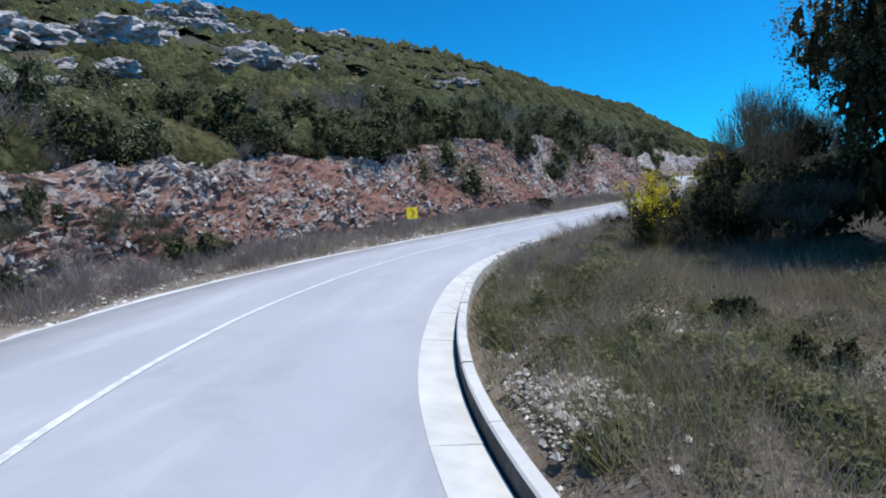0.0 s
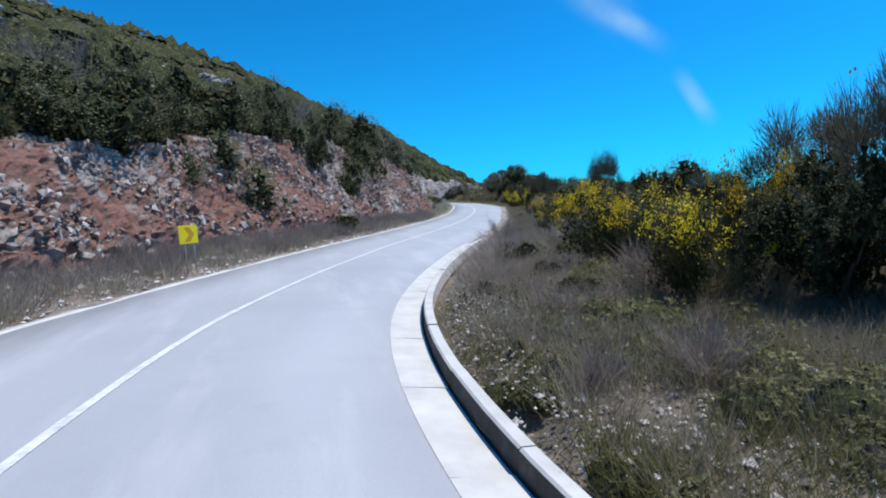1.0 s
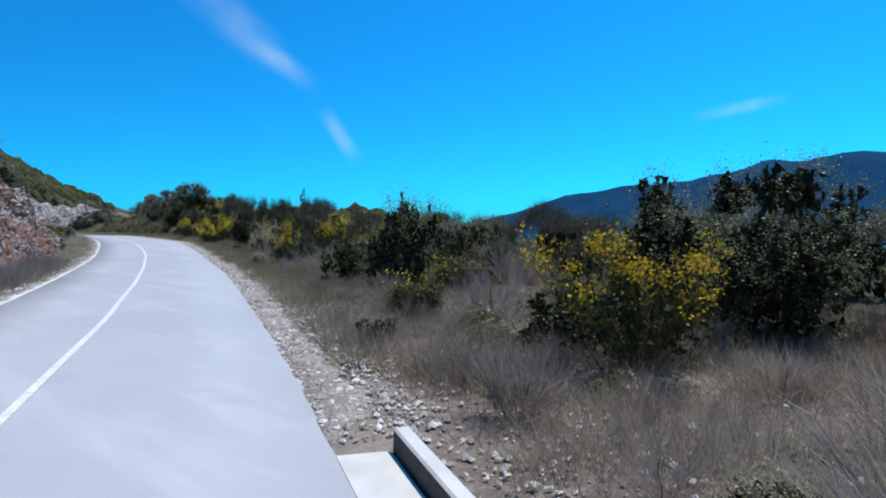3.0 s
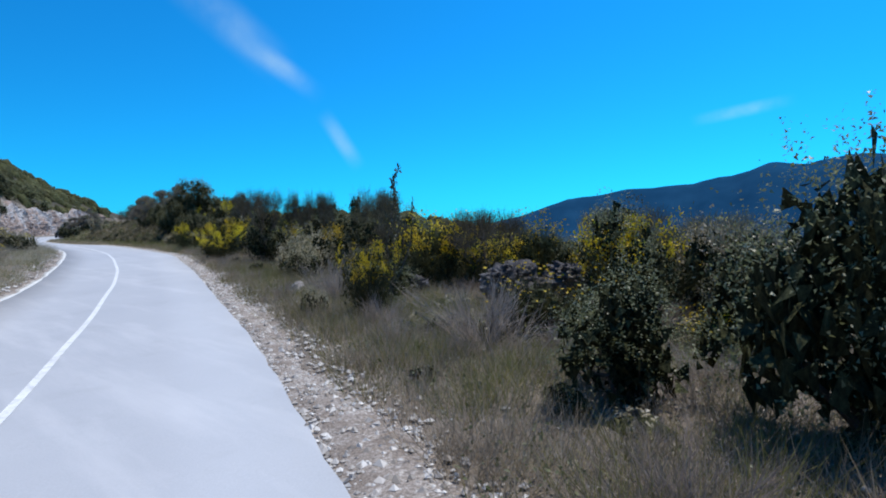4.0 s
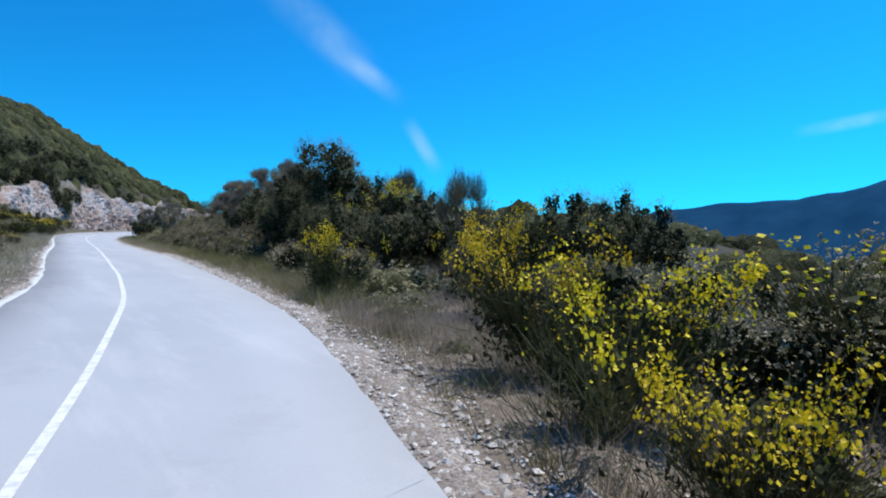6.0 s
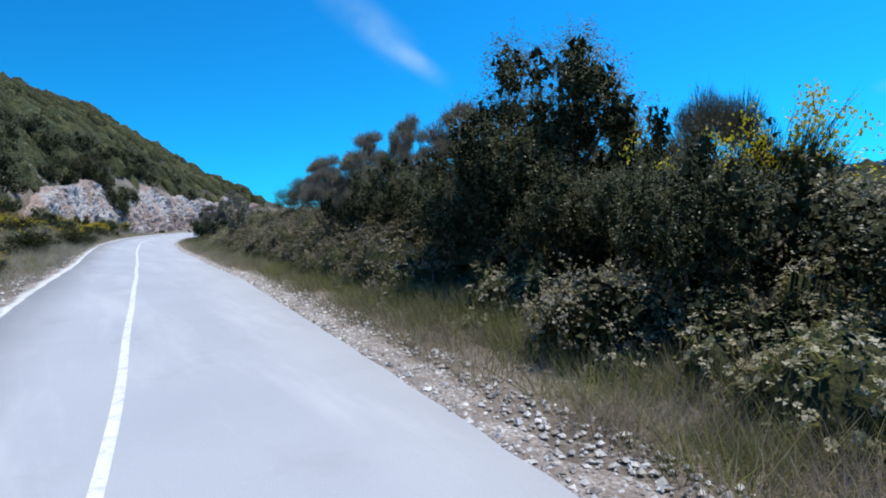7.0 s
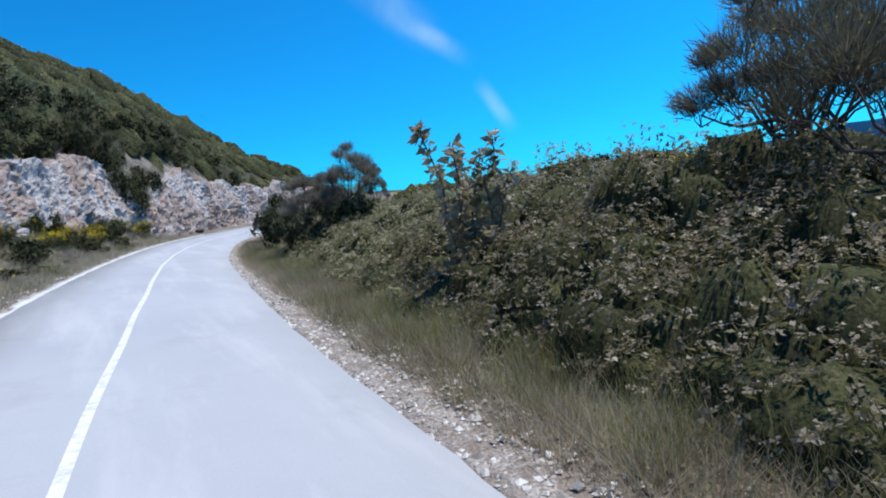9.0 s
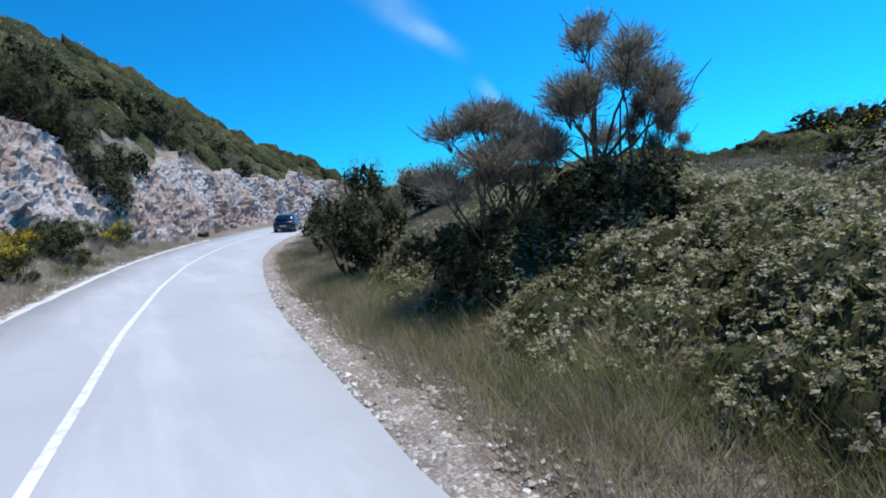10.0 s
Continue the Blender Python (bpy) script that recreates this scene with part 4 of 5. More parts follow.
for x, y, size in [(17.2, 46.0, 1.25), (18.4, 45.0, 1.2), (17.3, 49.4, 0.8)]:
    stone("boulder", "dark lichen-grey limestone boulder among dry bushes", boulder_mesh, x, y, size, 0.1)
    KEPT.append((x, y, size + 0.7))
for x, y, size in [(15.4, 52.5, 0.42), (16.5, 52.1, 0.36), (16.6, 57.6, 0.22), (25.0, 80.6, 0.3), (4.8, 27.2, 0.2)]:
    stone("stone", "pale grey limestone lump lying in the grass", stone_mesh, x, y, size)
# ledges of bare limestone that crop out along the hillside: where one begins and ends, number of rocks, size
for x0, y0, x1, y1, count, size in [(-23, 16, -20.5, 21.5, 4, 1.5), (-26.6, 26.5, -25.2, 32, 3, 1.7), (-33, 26, -36, 39, 6, 2.2), (-36.6, 40, -40.3, 56, 6, 2.6),
                                    (-49, 74, -55.5, 97, 5, 3.0), (-58.5, 116, -54.5, 155, 8, 3.2), (-26.4, 42, -26.0, 56, 5, 1.7), (-18.2, 51, -17.6, 54, 2, 0.9),
                                    (-19.2, 94, -14.4, 104, 4, 1.6), (-80, 96, -69, 106, 4, 3.6)]:
    for i in range(count):
        u = (i + chance.uniform(0.2, 0.8)) / count
        x, y = x0 + (x1 - x0) * u + chance.uniform(-0.5, 0.5) * size, y0 + (y1 - y0) * u
        k = size * chance.uniform(0.6, 1.25)
        o = stone("rock_outcrop", "bare pale limestone ledge on the scrubby hillside", outcrop_mesh, x, y, k, 0.15)
        KEPT.append((x, y, k * 1.2))
        KEPT.append((x + k * 1.4, y - k * 1.4, k * 0.8))
        o.scale = (k * 1.3, k * 1.3, k * 0.9)
        o["group"] = "hillside outcrops"

# ---- kerb, gutter and painted line ----


def strip(st0, st1, profile, step=0.25):
    """Sweeps a closed profile of (beyond the right edge, height) along the road's right edge."""
    n = max(int(round((st1 - st0) / step)), 1)
    sts = np.linspace(st0, st1, n + 1)
    k = len(profile)
    v = np.vstack([on_road(np.full(k, st), np.interp(st, ALONG, ROAD[:, 4]) + np.array([a for a, _ in profile])) + np.array([(0, 0, h) for _, h in profile]) for st in sts])
    f = [(i * k + j, i * k + (j + 1) % k, (i + 1) * k + (j + 1) % k, (i + 1) * k + j) for i in range(n) for j in range(k)]
    f = [q[::-1] for q in f]
    me = bpy.data.meshes.new("piece")
    me.from_pydata([tuple(q) for q in v], [], f + [tuple(range(k)), tuple(n * k + j for j in range(k))[::-1]])
    me.materials.append(CONCRETE)
    me.update()
    return me


KERB_END = 34.7
gutter = tagged(new("gutter"), "pale concrete roadside gutter of cast slabs", "gutter", kind="structure")
kerb = tagged(new("kerb"), "low raised concrete kerb, chipped and stained, road side painted shade-dark", "kerb", kind="structure")
st = -12.0
i = 0
while st < KERB_END - 0.2:
    end = min(st + 2.15, KERB_END)
    o = new("slab", strip(st + 0.004, end - 0.004, [(0.0, -0.1), (0.0, 0.006), (0.48, -0.03 + 0.006 * (i % 3)), (0.48, -0.12)]))
    o.parent = gutter
    top = 0.178 + 0.008 * math.sin(i * 2.3)
    o = new("kerbstone", strip(st + 0.006, end - 0.006, [(0.50, -0.15), (0.515, top - 0.02), (0.535, top), (0.645, top), (0.66, top - 0.015), (0.66, -0.15)]))
    # only the inner face takes the tone with shade painted in
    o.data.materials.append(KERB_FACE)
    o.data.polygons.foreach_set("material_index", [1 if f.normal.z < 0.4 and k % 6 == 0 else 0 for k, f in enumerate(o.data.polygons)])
    o.parent = kerb
    st, i = end, i + 1


def m_paint(t, p):
    wear = noise_node(t, 7, 6, 0.7)
    c = ramp(t, wear, ((0.32, (0.48, 0.48, 0.48)), (0.55, (0.74, 0.74, 0.73))))
    t.links.new(c, p.inputs["Base Color"])
    p.inputs["Roughness"].default_value = 0.6


PAINT = material("worn_white_paint", m_paint)
sts = np.arange(-20, 195, 0.5)
wob = eased(sts, MARKING) + 0.012 * np.sin(sts * 0.9)
tagged(new("road_marking", grid_mesh("road_marking", np.stack([on_road(sts, wob - 0.055, 0.008), on_road(sts, wob + 0.055, 0.008)], 1), PAINT)),
       "worn white centre line painted on the road", "road marking", kind="structure")

# ---- gravel shoulders ----


def m_shoulder(t, p):
    n = noise_node(t, 2.2, 5, 0.6)
    g = noise_node(t, 26, 4, 0.75)
    c = ramp(t, g, ((0.34, (0.13, 0.105, 0.085)), (0.5, (0.36, 0.31, 0.27)), (0.66, (0.66, 0.61, 0.56))))
    t.links.new(mixed(t, mapped(t, n, 0.4, 0.62, 0.0, 0.75), c, (0.20, 0.155, 0.12)), p.inputs["Base Color"])
    p.inputs["Roughness"].default_value = 0.95
    bumped(t, p, g, 1.0, 0.03)


SHOULDER = material("limestone_gravel", m_shoulder)


def shoulder(st0, st1, side, wide, seed):
    """A strip of gravel beside the road, with an uneven outer edge that sinks into the verge."""
    sts = np.arange(st0, st1, 0.3)
    w = wide * (1 + 0.35 * waves(sts, sts * 0, 3.1, seed) + 0.2 * waves(sts, sts * 0, 0.9, seed + 1)) * smooth(sts, st0, st0 + 1.5)
    lines = []
    for u, h in ((-0.06, -0.035), (0.02, 0.012), (0.35, 0.03), (0.7, 0.022), (1.0, -0.03)):
        edge = np.interp(sts, ALONG, ROAD[:, 4]) if side > 0 else np.interp(sts, ALONG, ROAD[:, 5])
        s = side * (edge + (w * u if u > 0 else u))
        x = np.interp(sts, ALONG, LINE[:, 0]) + s * np.interp(sts, ALONG, SIDE[:, 0])
        y = np.interp(sts, ALONG, LINE[:, 1]) + s * np.interp(sts, ALONG, SIDE[:, 1])
        lines.append(np.stack([x, y, ground_z(x, y) + h + 0.012 * waves(x, y, 0.5, seed)], 1))
    lines = lines[::-1] if side < 0 else lines
    return tagged(new("gravel_shoulder", grid_mesh("gravel_shoulder", np.stack(lines, 1), SHOULDER)), "pale gravel shoulder along the road edge", "gravel", kind="structure")


shoulder(34.9, 190, 1, 0.8, 71)
shoulder(-15, 190, -1, 0.45, 72)


def road_edge(st0, st1):
    """A flush band of pale broken concrete along the road's left edge."""
    sts = np.arange(st0, st1, 0.22)
    inner = -eased(sts, LEFT_EDGE) + 0.03 + 0.02 * waves(sts, sts * 0, 1.3, 31)
    outer = inner - 0.2 - 0.07 * waves(sts, sts * 0, 2.3, 33) - 0.05 * waves(sts, sts * 0, 0.6, 34)
    gone = smooth(waves(sts, sts * 0, 4.0, 35) + 0.5 * waves(sts, sts * 0, 1.1, 36), 0.75, 0.95)
    outer += (inner - 0.06 - outer) * gone
    lines = [on_road(sts, outer - 0.02, -0.1), on_road(sts, outer, 0.012), on_road(sts, inner, 0.014), on_road(sts, inner + 0.01, -0.02)]
    return tagged(new("road_edge", grid_mesh("road_edge", np.stack(lines, 1), CONCRETE)), "pale broken concrete band along the road edge", "road edge", kind="structure")


road_edge(-14, 178)

# ---- far side of the bay ----


# far slopes: distance haze is painted into the dark blue base colour
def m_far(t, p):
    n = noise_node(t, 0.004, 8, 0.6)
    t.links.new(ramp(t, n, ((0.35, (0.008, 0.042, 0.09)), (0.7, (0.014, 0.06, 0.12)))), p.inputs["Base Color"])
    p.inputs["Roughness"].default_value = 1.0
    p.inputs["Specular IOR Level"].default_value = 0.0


FAR = material("haze_tinted_slope", m_far)
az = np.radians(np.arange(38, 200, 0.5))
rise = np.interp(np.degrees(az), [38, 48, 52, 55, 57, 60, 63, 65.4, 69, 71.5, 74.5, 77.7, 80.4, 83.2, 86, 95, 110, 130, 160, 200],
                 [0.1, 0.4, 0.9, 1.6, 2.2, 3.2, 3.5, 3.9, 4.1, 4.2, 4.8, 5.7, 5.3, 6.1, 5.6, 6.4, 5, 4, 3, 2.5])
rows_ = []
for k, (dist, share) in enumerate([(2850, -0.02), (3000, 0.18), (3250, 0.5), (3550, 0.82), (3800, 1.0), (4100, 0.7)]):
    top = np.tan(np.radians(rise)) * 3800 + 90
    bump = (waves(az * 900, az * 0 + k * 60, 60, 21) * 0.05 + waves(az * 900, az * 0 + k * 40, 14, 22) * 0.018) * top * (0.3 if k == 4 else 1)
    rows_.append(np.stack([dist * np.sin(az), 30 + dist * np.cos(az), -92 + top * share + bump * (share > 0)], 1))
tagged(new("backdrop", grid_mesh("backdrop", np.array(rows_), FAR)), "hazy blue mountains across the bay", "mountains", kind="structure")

# ---- road sign and car ----


def part(name, bm, mat, parent, label="", shade=False):
    """Links a bmesh as one mesh object under a thing or a part."""
    me = bpy.data.meshes.new(name)
    if shade:
        for f in bm.faces:
            f.smooth = True
    bm.to_mesh(me)
    bm.free()
    me.materials.append(mat)
    o = new(name, me)
    o.parent = parent
    return tagged(o, label)


def box(size, at=(0, 0, 0), bevel=0.0, turn=(0, 0, 0)):
    bm = bmesh.new()
    bmesh.ops.create_cube(bm, size=1)
    bmesh.ops.scale(bm, vec=size, verts=bm.verts)
    if bevel:
        bmesh.ops.bevel(bm, geom=bm.edges[:], offset=bevel, segments=2, affect="EDGES", profile=0.7)
    bmesh.ops.transform(bm, matrix=pose(*at, *turn), verts=bm.verts)
    return bm


def rod(radius, a, b, sides=12, taper=1.0):
    a, b = Vector(a), Vector(b)
    bm = bmesh.new()
    bmesh.ops.create_cone(bm, cap_ends=True, segments=sides, radius1=radius, radius2=radius * taper, depth=(b - a).length)
    bmesh.ops.transform(bm, matrix=Matrix.Translation((a + b) / 2) @ (b - a).to_track_quat("Z", "Y").to_matrix().to_4x4(), verts=bm.verts)
    return bm


def plain(name, colour, rough, metal=0.0, coat=0.0):
    def build(t, p):
        n = noise_node(t, 25, 4)
        t.links.new(ramp(t, n, ((0.3, tuple(v * 0.85 for v in colour)), (0.7, colour))), p.inputs["Base Color"])
        p.inputs["Roughness"].default_value = rough
        p.inputs["Metallic"].default_value = metal
        p.inputs["Coat Weight"].default_value = coat
    return material(name, build)


YELLOW = plain("yellow_sheeting", (0.95, 0.78, 0.01), 0.4)
AMBER = plain("faded_amber_sheeting", (0.62, 0.36, 0.02), 0.5)
STEEL = plain("galvanised_steel", (0.42, 0.43, 0.44), 0.45, 0.7)
NAVY = plain("navy_car_paint", (0.006, 0.012, 0.03), 0.25, 0.3, 1.0)
BLACK = plain("black_plastic", (0.012, 0.012, 0.013), 0.6)
TYRE = plain("tyre_rubber", (0.018, 0.018, 0.018), 0.85)
DARK_GLASS = plain("tinted_glass", (0.008, 0.01, 0.012), 0.05, 0.0, 1.0)
RED_LAMP = plain("red_tail_lamp", (0.35, 0.01, 0.01), 0.15, 0.0, 1.0)
RIM = plain("alloy_rim", (0.5, 0.5, 0.52), 0.35, 0.9)
PLATE = plain("white_plate", (0.75, 0.75, 0.73), 0.4)

SIGN_AT = (-6.0, 24.35)
sign = tagged(new("bend_marker_sign"), "small yellow bend marker board on two thin steel posts", "road sign")
sign_z = float(ground_z(np.array([SIGN_AT[0]]), np.array([SIGN_AT[1]]))[0])
sign.matrix_basis = pose(SIGN_AT[0], SIGN_AT[1], sign_z, 0, -3.5, 24)
for x in (-0.11, 0.12):
    part("post", rod(0.021, (x, 0.03, -0.3), (x, 0.03, 1.25)), STEEL, sign, "thin galvanised post", True)
board = part("board", box((0.48, 0.012, 0.50), (0, 0, 1.03), 0.004), YELLOW, sign)
bm = bmesh.new()
arrow = [(-0.10, -0.19), (0.04, -0.19), (0.16, 0.0), (0.04, 0.19), (-0.10, 0.19), (0.02, 0.0)]
bm.faces.new([bm.verts.new((x, -0.009, 1.03 + z)) for x, z in arrow])
part("chevron", bm, AMBER, board, "faded amber arrow pointing along the bend")
for z in (0.88, 1.18):
    part("bracket", box((0.34, 0.02, 0.03), (0, 0.016, z), 0.003), STEEL, sign)


def loft(sections):
    """A body from cross sections along y: each is (y, half widths and heights)."""
    bm = bmesh.new()
    rings = [[bm.verts.new((x, y, z)) for x, z in ring] for y, ring in sections]
    for a, b in zip(rings[:-1], rings[1:]):
        for i in range(len(a)):
            j = (i + 1) % len(a)
            bm.faces.new((a[i], a[j], b[j], b[i]))
    bm.faces.new(rings[0][::-1])
    bm.faces.new(rings[-1])
    bmesh.ops.recalc_face_normals(bm, faces=bm.faces)
    return bm


def ring(half, low, high, tuck):
    """A rounded car cross section."""
    pts = [(half - 0.06, low), (half, low + 0.15), (half, (low + high) * 0.52), (half - 0.03, high - 0.12), (half - tuck, high)]
    return pts + [(-x, z) for x, z in pts[::-1]]


def hatchback(m):
    car = tagged(new("hatchback_car"), "dark navy hatchback car standing in the road lane", "car")
    car.matrix_basis = m
    body = loft([(-2.08, ring(0.74, 0.42, 0.80, 0.10)), (-1.98, ring(0.85, 0.26, 0.92, 0.08)), (-1.3, ring(0.89, 0.20, 0.96, 0.07)), (0.0, ring(0.89, 0.20, 0.93, 0.07)),
                 (1.2, ring(0.88, 0.20, 0.88, 0.10)), (1.85, ring(0.82, 0.24, 0.76, 0.14)), (2.12, ring(0.66, 0.34, 0.62, 0.14))])
    bmesh.ops.bevel(body, geom=[e for e in body.edges if e.calc_face_angle(0) > 0.5], offset=0.03, segments=2, affect="EDGES")
    shell = part("body", body, NAVY, car, "", True)
    roof = loft([(-1.75, ring(0.74, 0.88, 1.08, 0.1)), (-1.35, ring(0.74, 0.88, 1.42, 0.16)), (-0.5, ring(0.76, 0.88, 1.48, 0.18)), (0.25, ring(0.75, 0.86, 1.42, 0.18)), (1.15, ring(0.70, 0.84, 0.92, 0.05))])
    part("cabin", roof, NAVY, car, "", True)
    bm = bmesh.new()
    bm.faces.new([bm.verts.new(q) for q in ((-0.60, -1.765, 1.06), (0.60, -1.765, 1.06), (0.54, -1.42, 1.375), (-0.54, -1.42, 1.375))])
    part("rear_window", bm, DARK_GLASS, car, "dark tinted glass")
    bm = bmesh.new()
    bm.faces.new([bm.verts.new(q) for q in ((0.60, 0.33, 1.38), (-0.60, 0.33, 1.38), (-0.68, 1.08, 0.95), (0.68, 1.08, 0.95))])
    part("windscreen", bm, DARK_GLASS, car, "dark tinted glass")
    for sx in (1, -1):
        bm = bmesh.new()
        bm.faces.new([bm.verts.new(q) for q in ((sx * 0.752, -1.25, 1.0), (sx * 0.757, 0.75, 0.97), (sx * 0.70, 0.15, 1.33), (sx * 0.70, -1.1, 1.34))])
        part("side_window", bm, DARK_GLASS, car, "dark tinted glass")
        part("tail_lamp", box((0.22, 0.12, 0.16), (sx * 0.68, -1.99, 0.82), 0.03), RED_LAMP, car, "red tail lamp")
        part("headlamp", box((0.30, 0.16, 0.12), (sx * 0.62, 1.92, 0.64), 0.03), RIM, car, "clear headlamp")
        part("door_mirror", box((0.18, 0.09, 0.12), (sx * 0.93, 0.55, 0.98), 0.03), NAVY, car)
        for y in (-1.28, 1.30):
            tyre = part("wheel", rod(0.315, (sx * 0.68, y, 0.315), (sx * 0.90, y, 0.315), 28), TYRE, car, "black rubber tyre", True)
            part("rim", rod(0.20, (sx * 0.885, y, 0.315), (sx * 0.91, y, 0.315), 20), RIM, tyre, "grey alloy rim")
    part("rear_bumper", box((1.55, 0.16, 0.20), (0, -2.05, 0.42), 0.05), NAVY, car)
    part("bumper_trim", box((1.2, 0.05, 0.06), (0, -2.135, 0.33), 0.01), BLACK, car, "black plastic trim")
    plate = part("number_plate", box((0.50, 0.014, 0.11), (0, -2.138, 0.56), 0.003), PLATE, car, "white plate with dark bars")
    for x in (-0.15, 0.0, 0.15):
        part("bar", box((0.09, 0.004, 0.05), (x, -2.147, 0.56)), BLACK, plate)
    return car


CAR_AT = 186
a, b = on_road(np.array([CAR_AT - 1.3]), 2.5)[0], on_road(np.array([CAR_AT + 1.3]), 2.5)[0]
mid, fwd = (a + b) / 2, Vector(b - a).normalized()
fall = math.degrees(math.atan(np.interp(CAR_AT, ALONG, FALL)))
hatchback(pose(*mid, math.degrees(math.asin(fwd.z)), fall, math.degrees(math.atan2(-fwd.x, fwd.y))))

# ---- scrub, by stretches of the road ----


def scatter(seed, st_a, st_b, r_a, r_b, count, gap, kinds, radius, height):
    """Plants scattered beside the road between two stations and two distances from its edge (negative: left)."""
    rng = random.Random(seed)
    done, tries = [], 0
    while len(done) < count and tries < count * 30:
        tries += 1
        st, r = rng.uniform(st_a, st_b), rng.uniform(r_a, r_b)
        x, y = beside(st, r)
        if any((x - a)**2 + (y - b)**2 < gap * gap for a, b in done) or any((x - a)**2 + (y - b)**2 < c * c for a, b, c in KEPT):
            continue
        done.append((x, y))
        k = rng.uniform(0.7, 1.3)
        plant(rng.choice(kinds), x, y, rng.uniform(*radius) * k, rng.uniform(*height) * k, sink=0.05)


# right of the road
scatter(1, 2, 34, 5.5, 14, 26, 1.7, ["mastic", "dry", "dry", "broom", "olive", "brush"], (0.7, 1.2), (0.9, 1.7))
scatter(26, 24, 46, 9.5, 15, 22, 1.8, ["mastic", "olive", "mastic", "brush", "broom"], (1.0, 1.4), (1.6, 2.4))
scatter(2, 4, 36, 1.6, 6, 26, 1.0, ["dry", "dry", "bramble", "olive", "olive"], (0.3, 0.6), (0.3, 0.6))
scatter(3, 37, 72, 3.2, 13, 40, 1.5, ["dry", "dry", "bramble", "mastic", "broom", "olive", "broom"], (0.6, 1.1), (0.8, 1.4))
scatter(21, 50, 76, 5, 12, 26, 1.7, ["mastic", "broom", "brush", "olive", "bramble", "gold"], (0.9, 1.3), (1.5, 2.3))
scatter(23, 54, 80, 3.6, 8, 28, 1.3, ["mastic", "mastic", "brush", "bramble", "gold", "olive"], (0.8, 1.2), (1.1, 1.9))
scatter(24, 76, 90, 3.2, 8, 14, 1.3, ["brush", "olive", "bramble"], (0.5, 0.8), (0.6, 1.2))
scatter(25, 44, 68, 7, 12, 26, 1.6, ["mastic", "brush", "olive", "mastic"], (0.9, 1.3), (1.6, 2.4))
scatter(4, 37, 90, 1.5, 4, 26, 1.3, ["olive", "bramble", "dry"], (0.25, 0.5), (0.3, 0.6))
scatter(22, 20, 60, 1.6, 9, 60, 0.95, ["dry"], (0.45, 0.8), (0.45, 0.9))
scatter(5, 86, 106, 5.4, 12, 28, 1.6, ["thick", "thick", "bramble", "broom"], (1.0, 1.6), (1.4, 2.4))
scatter(7, 150, 178, 3.0, 9, 22, 1.5, ["mastic", "olive", "bramble", "broom"], (0.9, 1.4), (1.0, 1.9))
scatter(8, 104, 150, 8, 16, 12, 3.0, ["broom", "olive", "brush"], (0.7, 1.2), (0.7, 1.4))
# left of the road
scatter(11, 64, 138, -8, -1.8, 60, 1.4, ["olive", "broom", "gold", "bramble", "dry", "olive"], (0.7, 1.2), (0.6, 1.2))
scatter(12, 0, 72, -13, -5.6, 120, 1.3, ["upland", "olive", "upland", "upland", "dry"], (1.1, 1.9), (1.5, 2.7))
scatter(13, 0, 56, -3.2, -1.4, 74, 0.75, ["dry", "dry", "dry", "dry", "olive"], (0.35, 0.75), (0.4, 1.0))
scatter(27, 8, 17, -4.4, -2.7, 9, 0.9, ["dry", "brush", "olive"], (0.6, 0.9), (1.0, 1.7))
scatter(20, 130, 172, -3.6, -1.7, 34, 1.1, ["olive", "gold", "broom", "dry", "olive"], (0.6, 1.0), (0.7, 1.5))
scatter(14, 110, 205, -12, -6.5, 44, 1.9, ["upland", "upland", "olive"], (1.3, 2.2), (1.8, 3.2))
scatter(17, 112, 205, -8.5, -5.6, 42, 1.5, ["upland", "upland", "olive", "dry"], (0.9, 1.6), (1.0, 2.2))
scatter(18, 112, 140, -6.5, -3.2, 22, 1.6, ["upland", "olive", "broom"], (0.7, 1.2), (0.7, 1.5))
scatter(19, 26, 74, -6.6, -4.6, 28, 1.5, ["upland"], (1.2, 1.8), (2.0, 3.0))
scatter(15, 138, 190, -2.6, -1.2, 20, 1.4, ["dry", "olive"], (0.4, 0.8), (0.4, 0.8))
scatter(16, 0, 70, -7.0, -5.0, 46, 1.0, ["dry", "olive", "upland"], (0.6, 1.0), (0.6, 1.2))


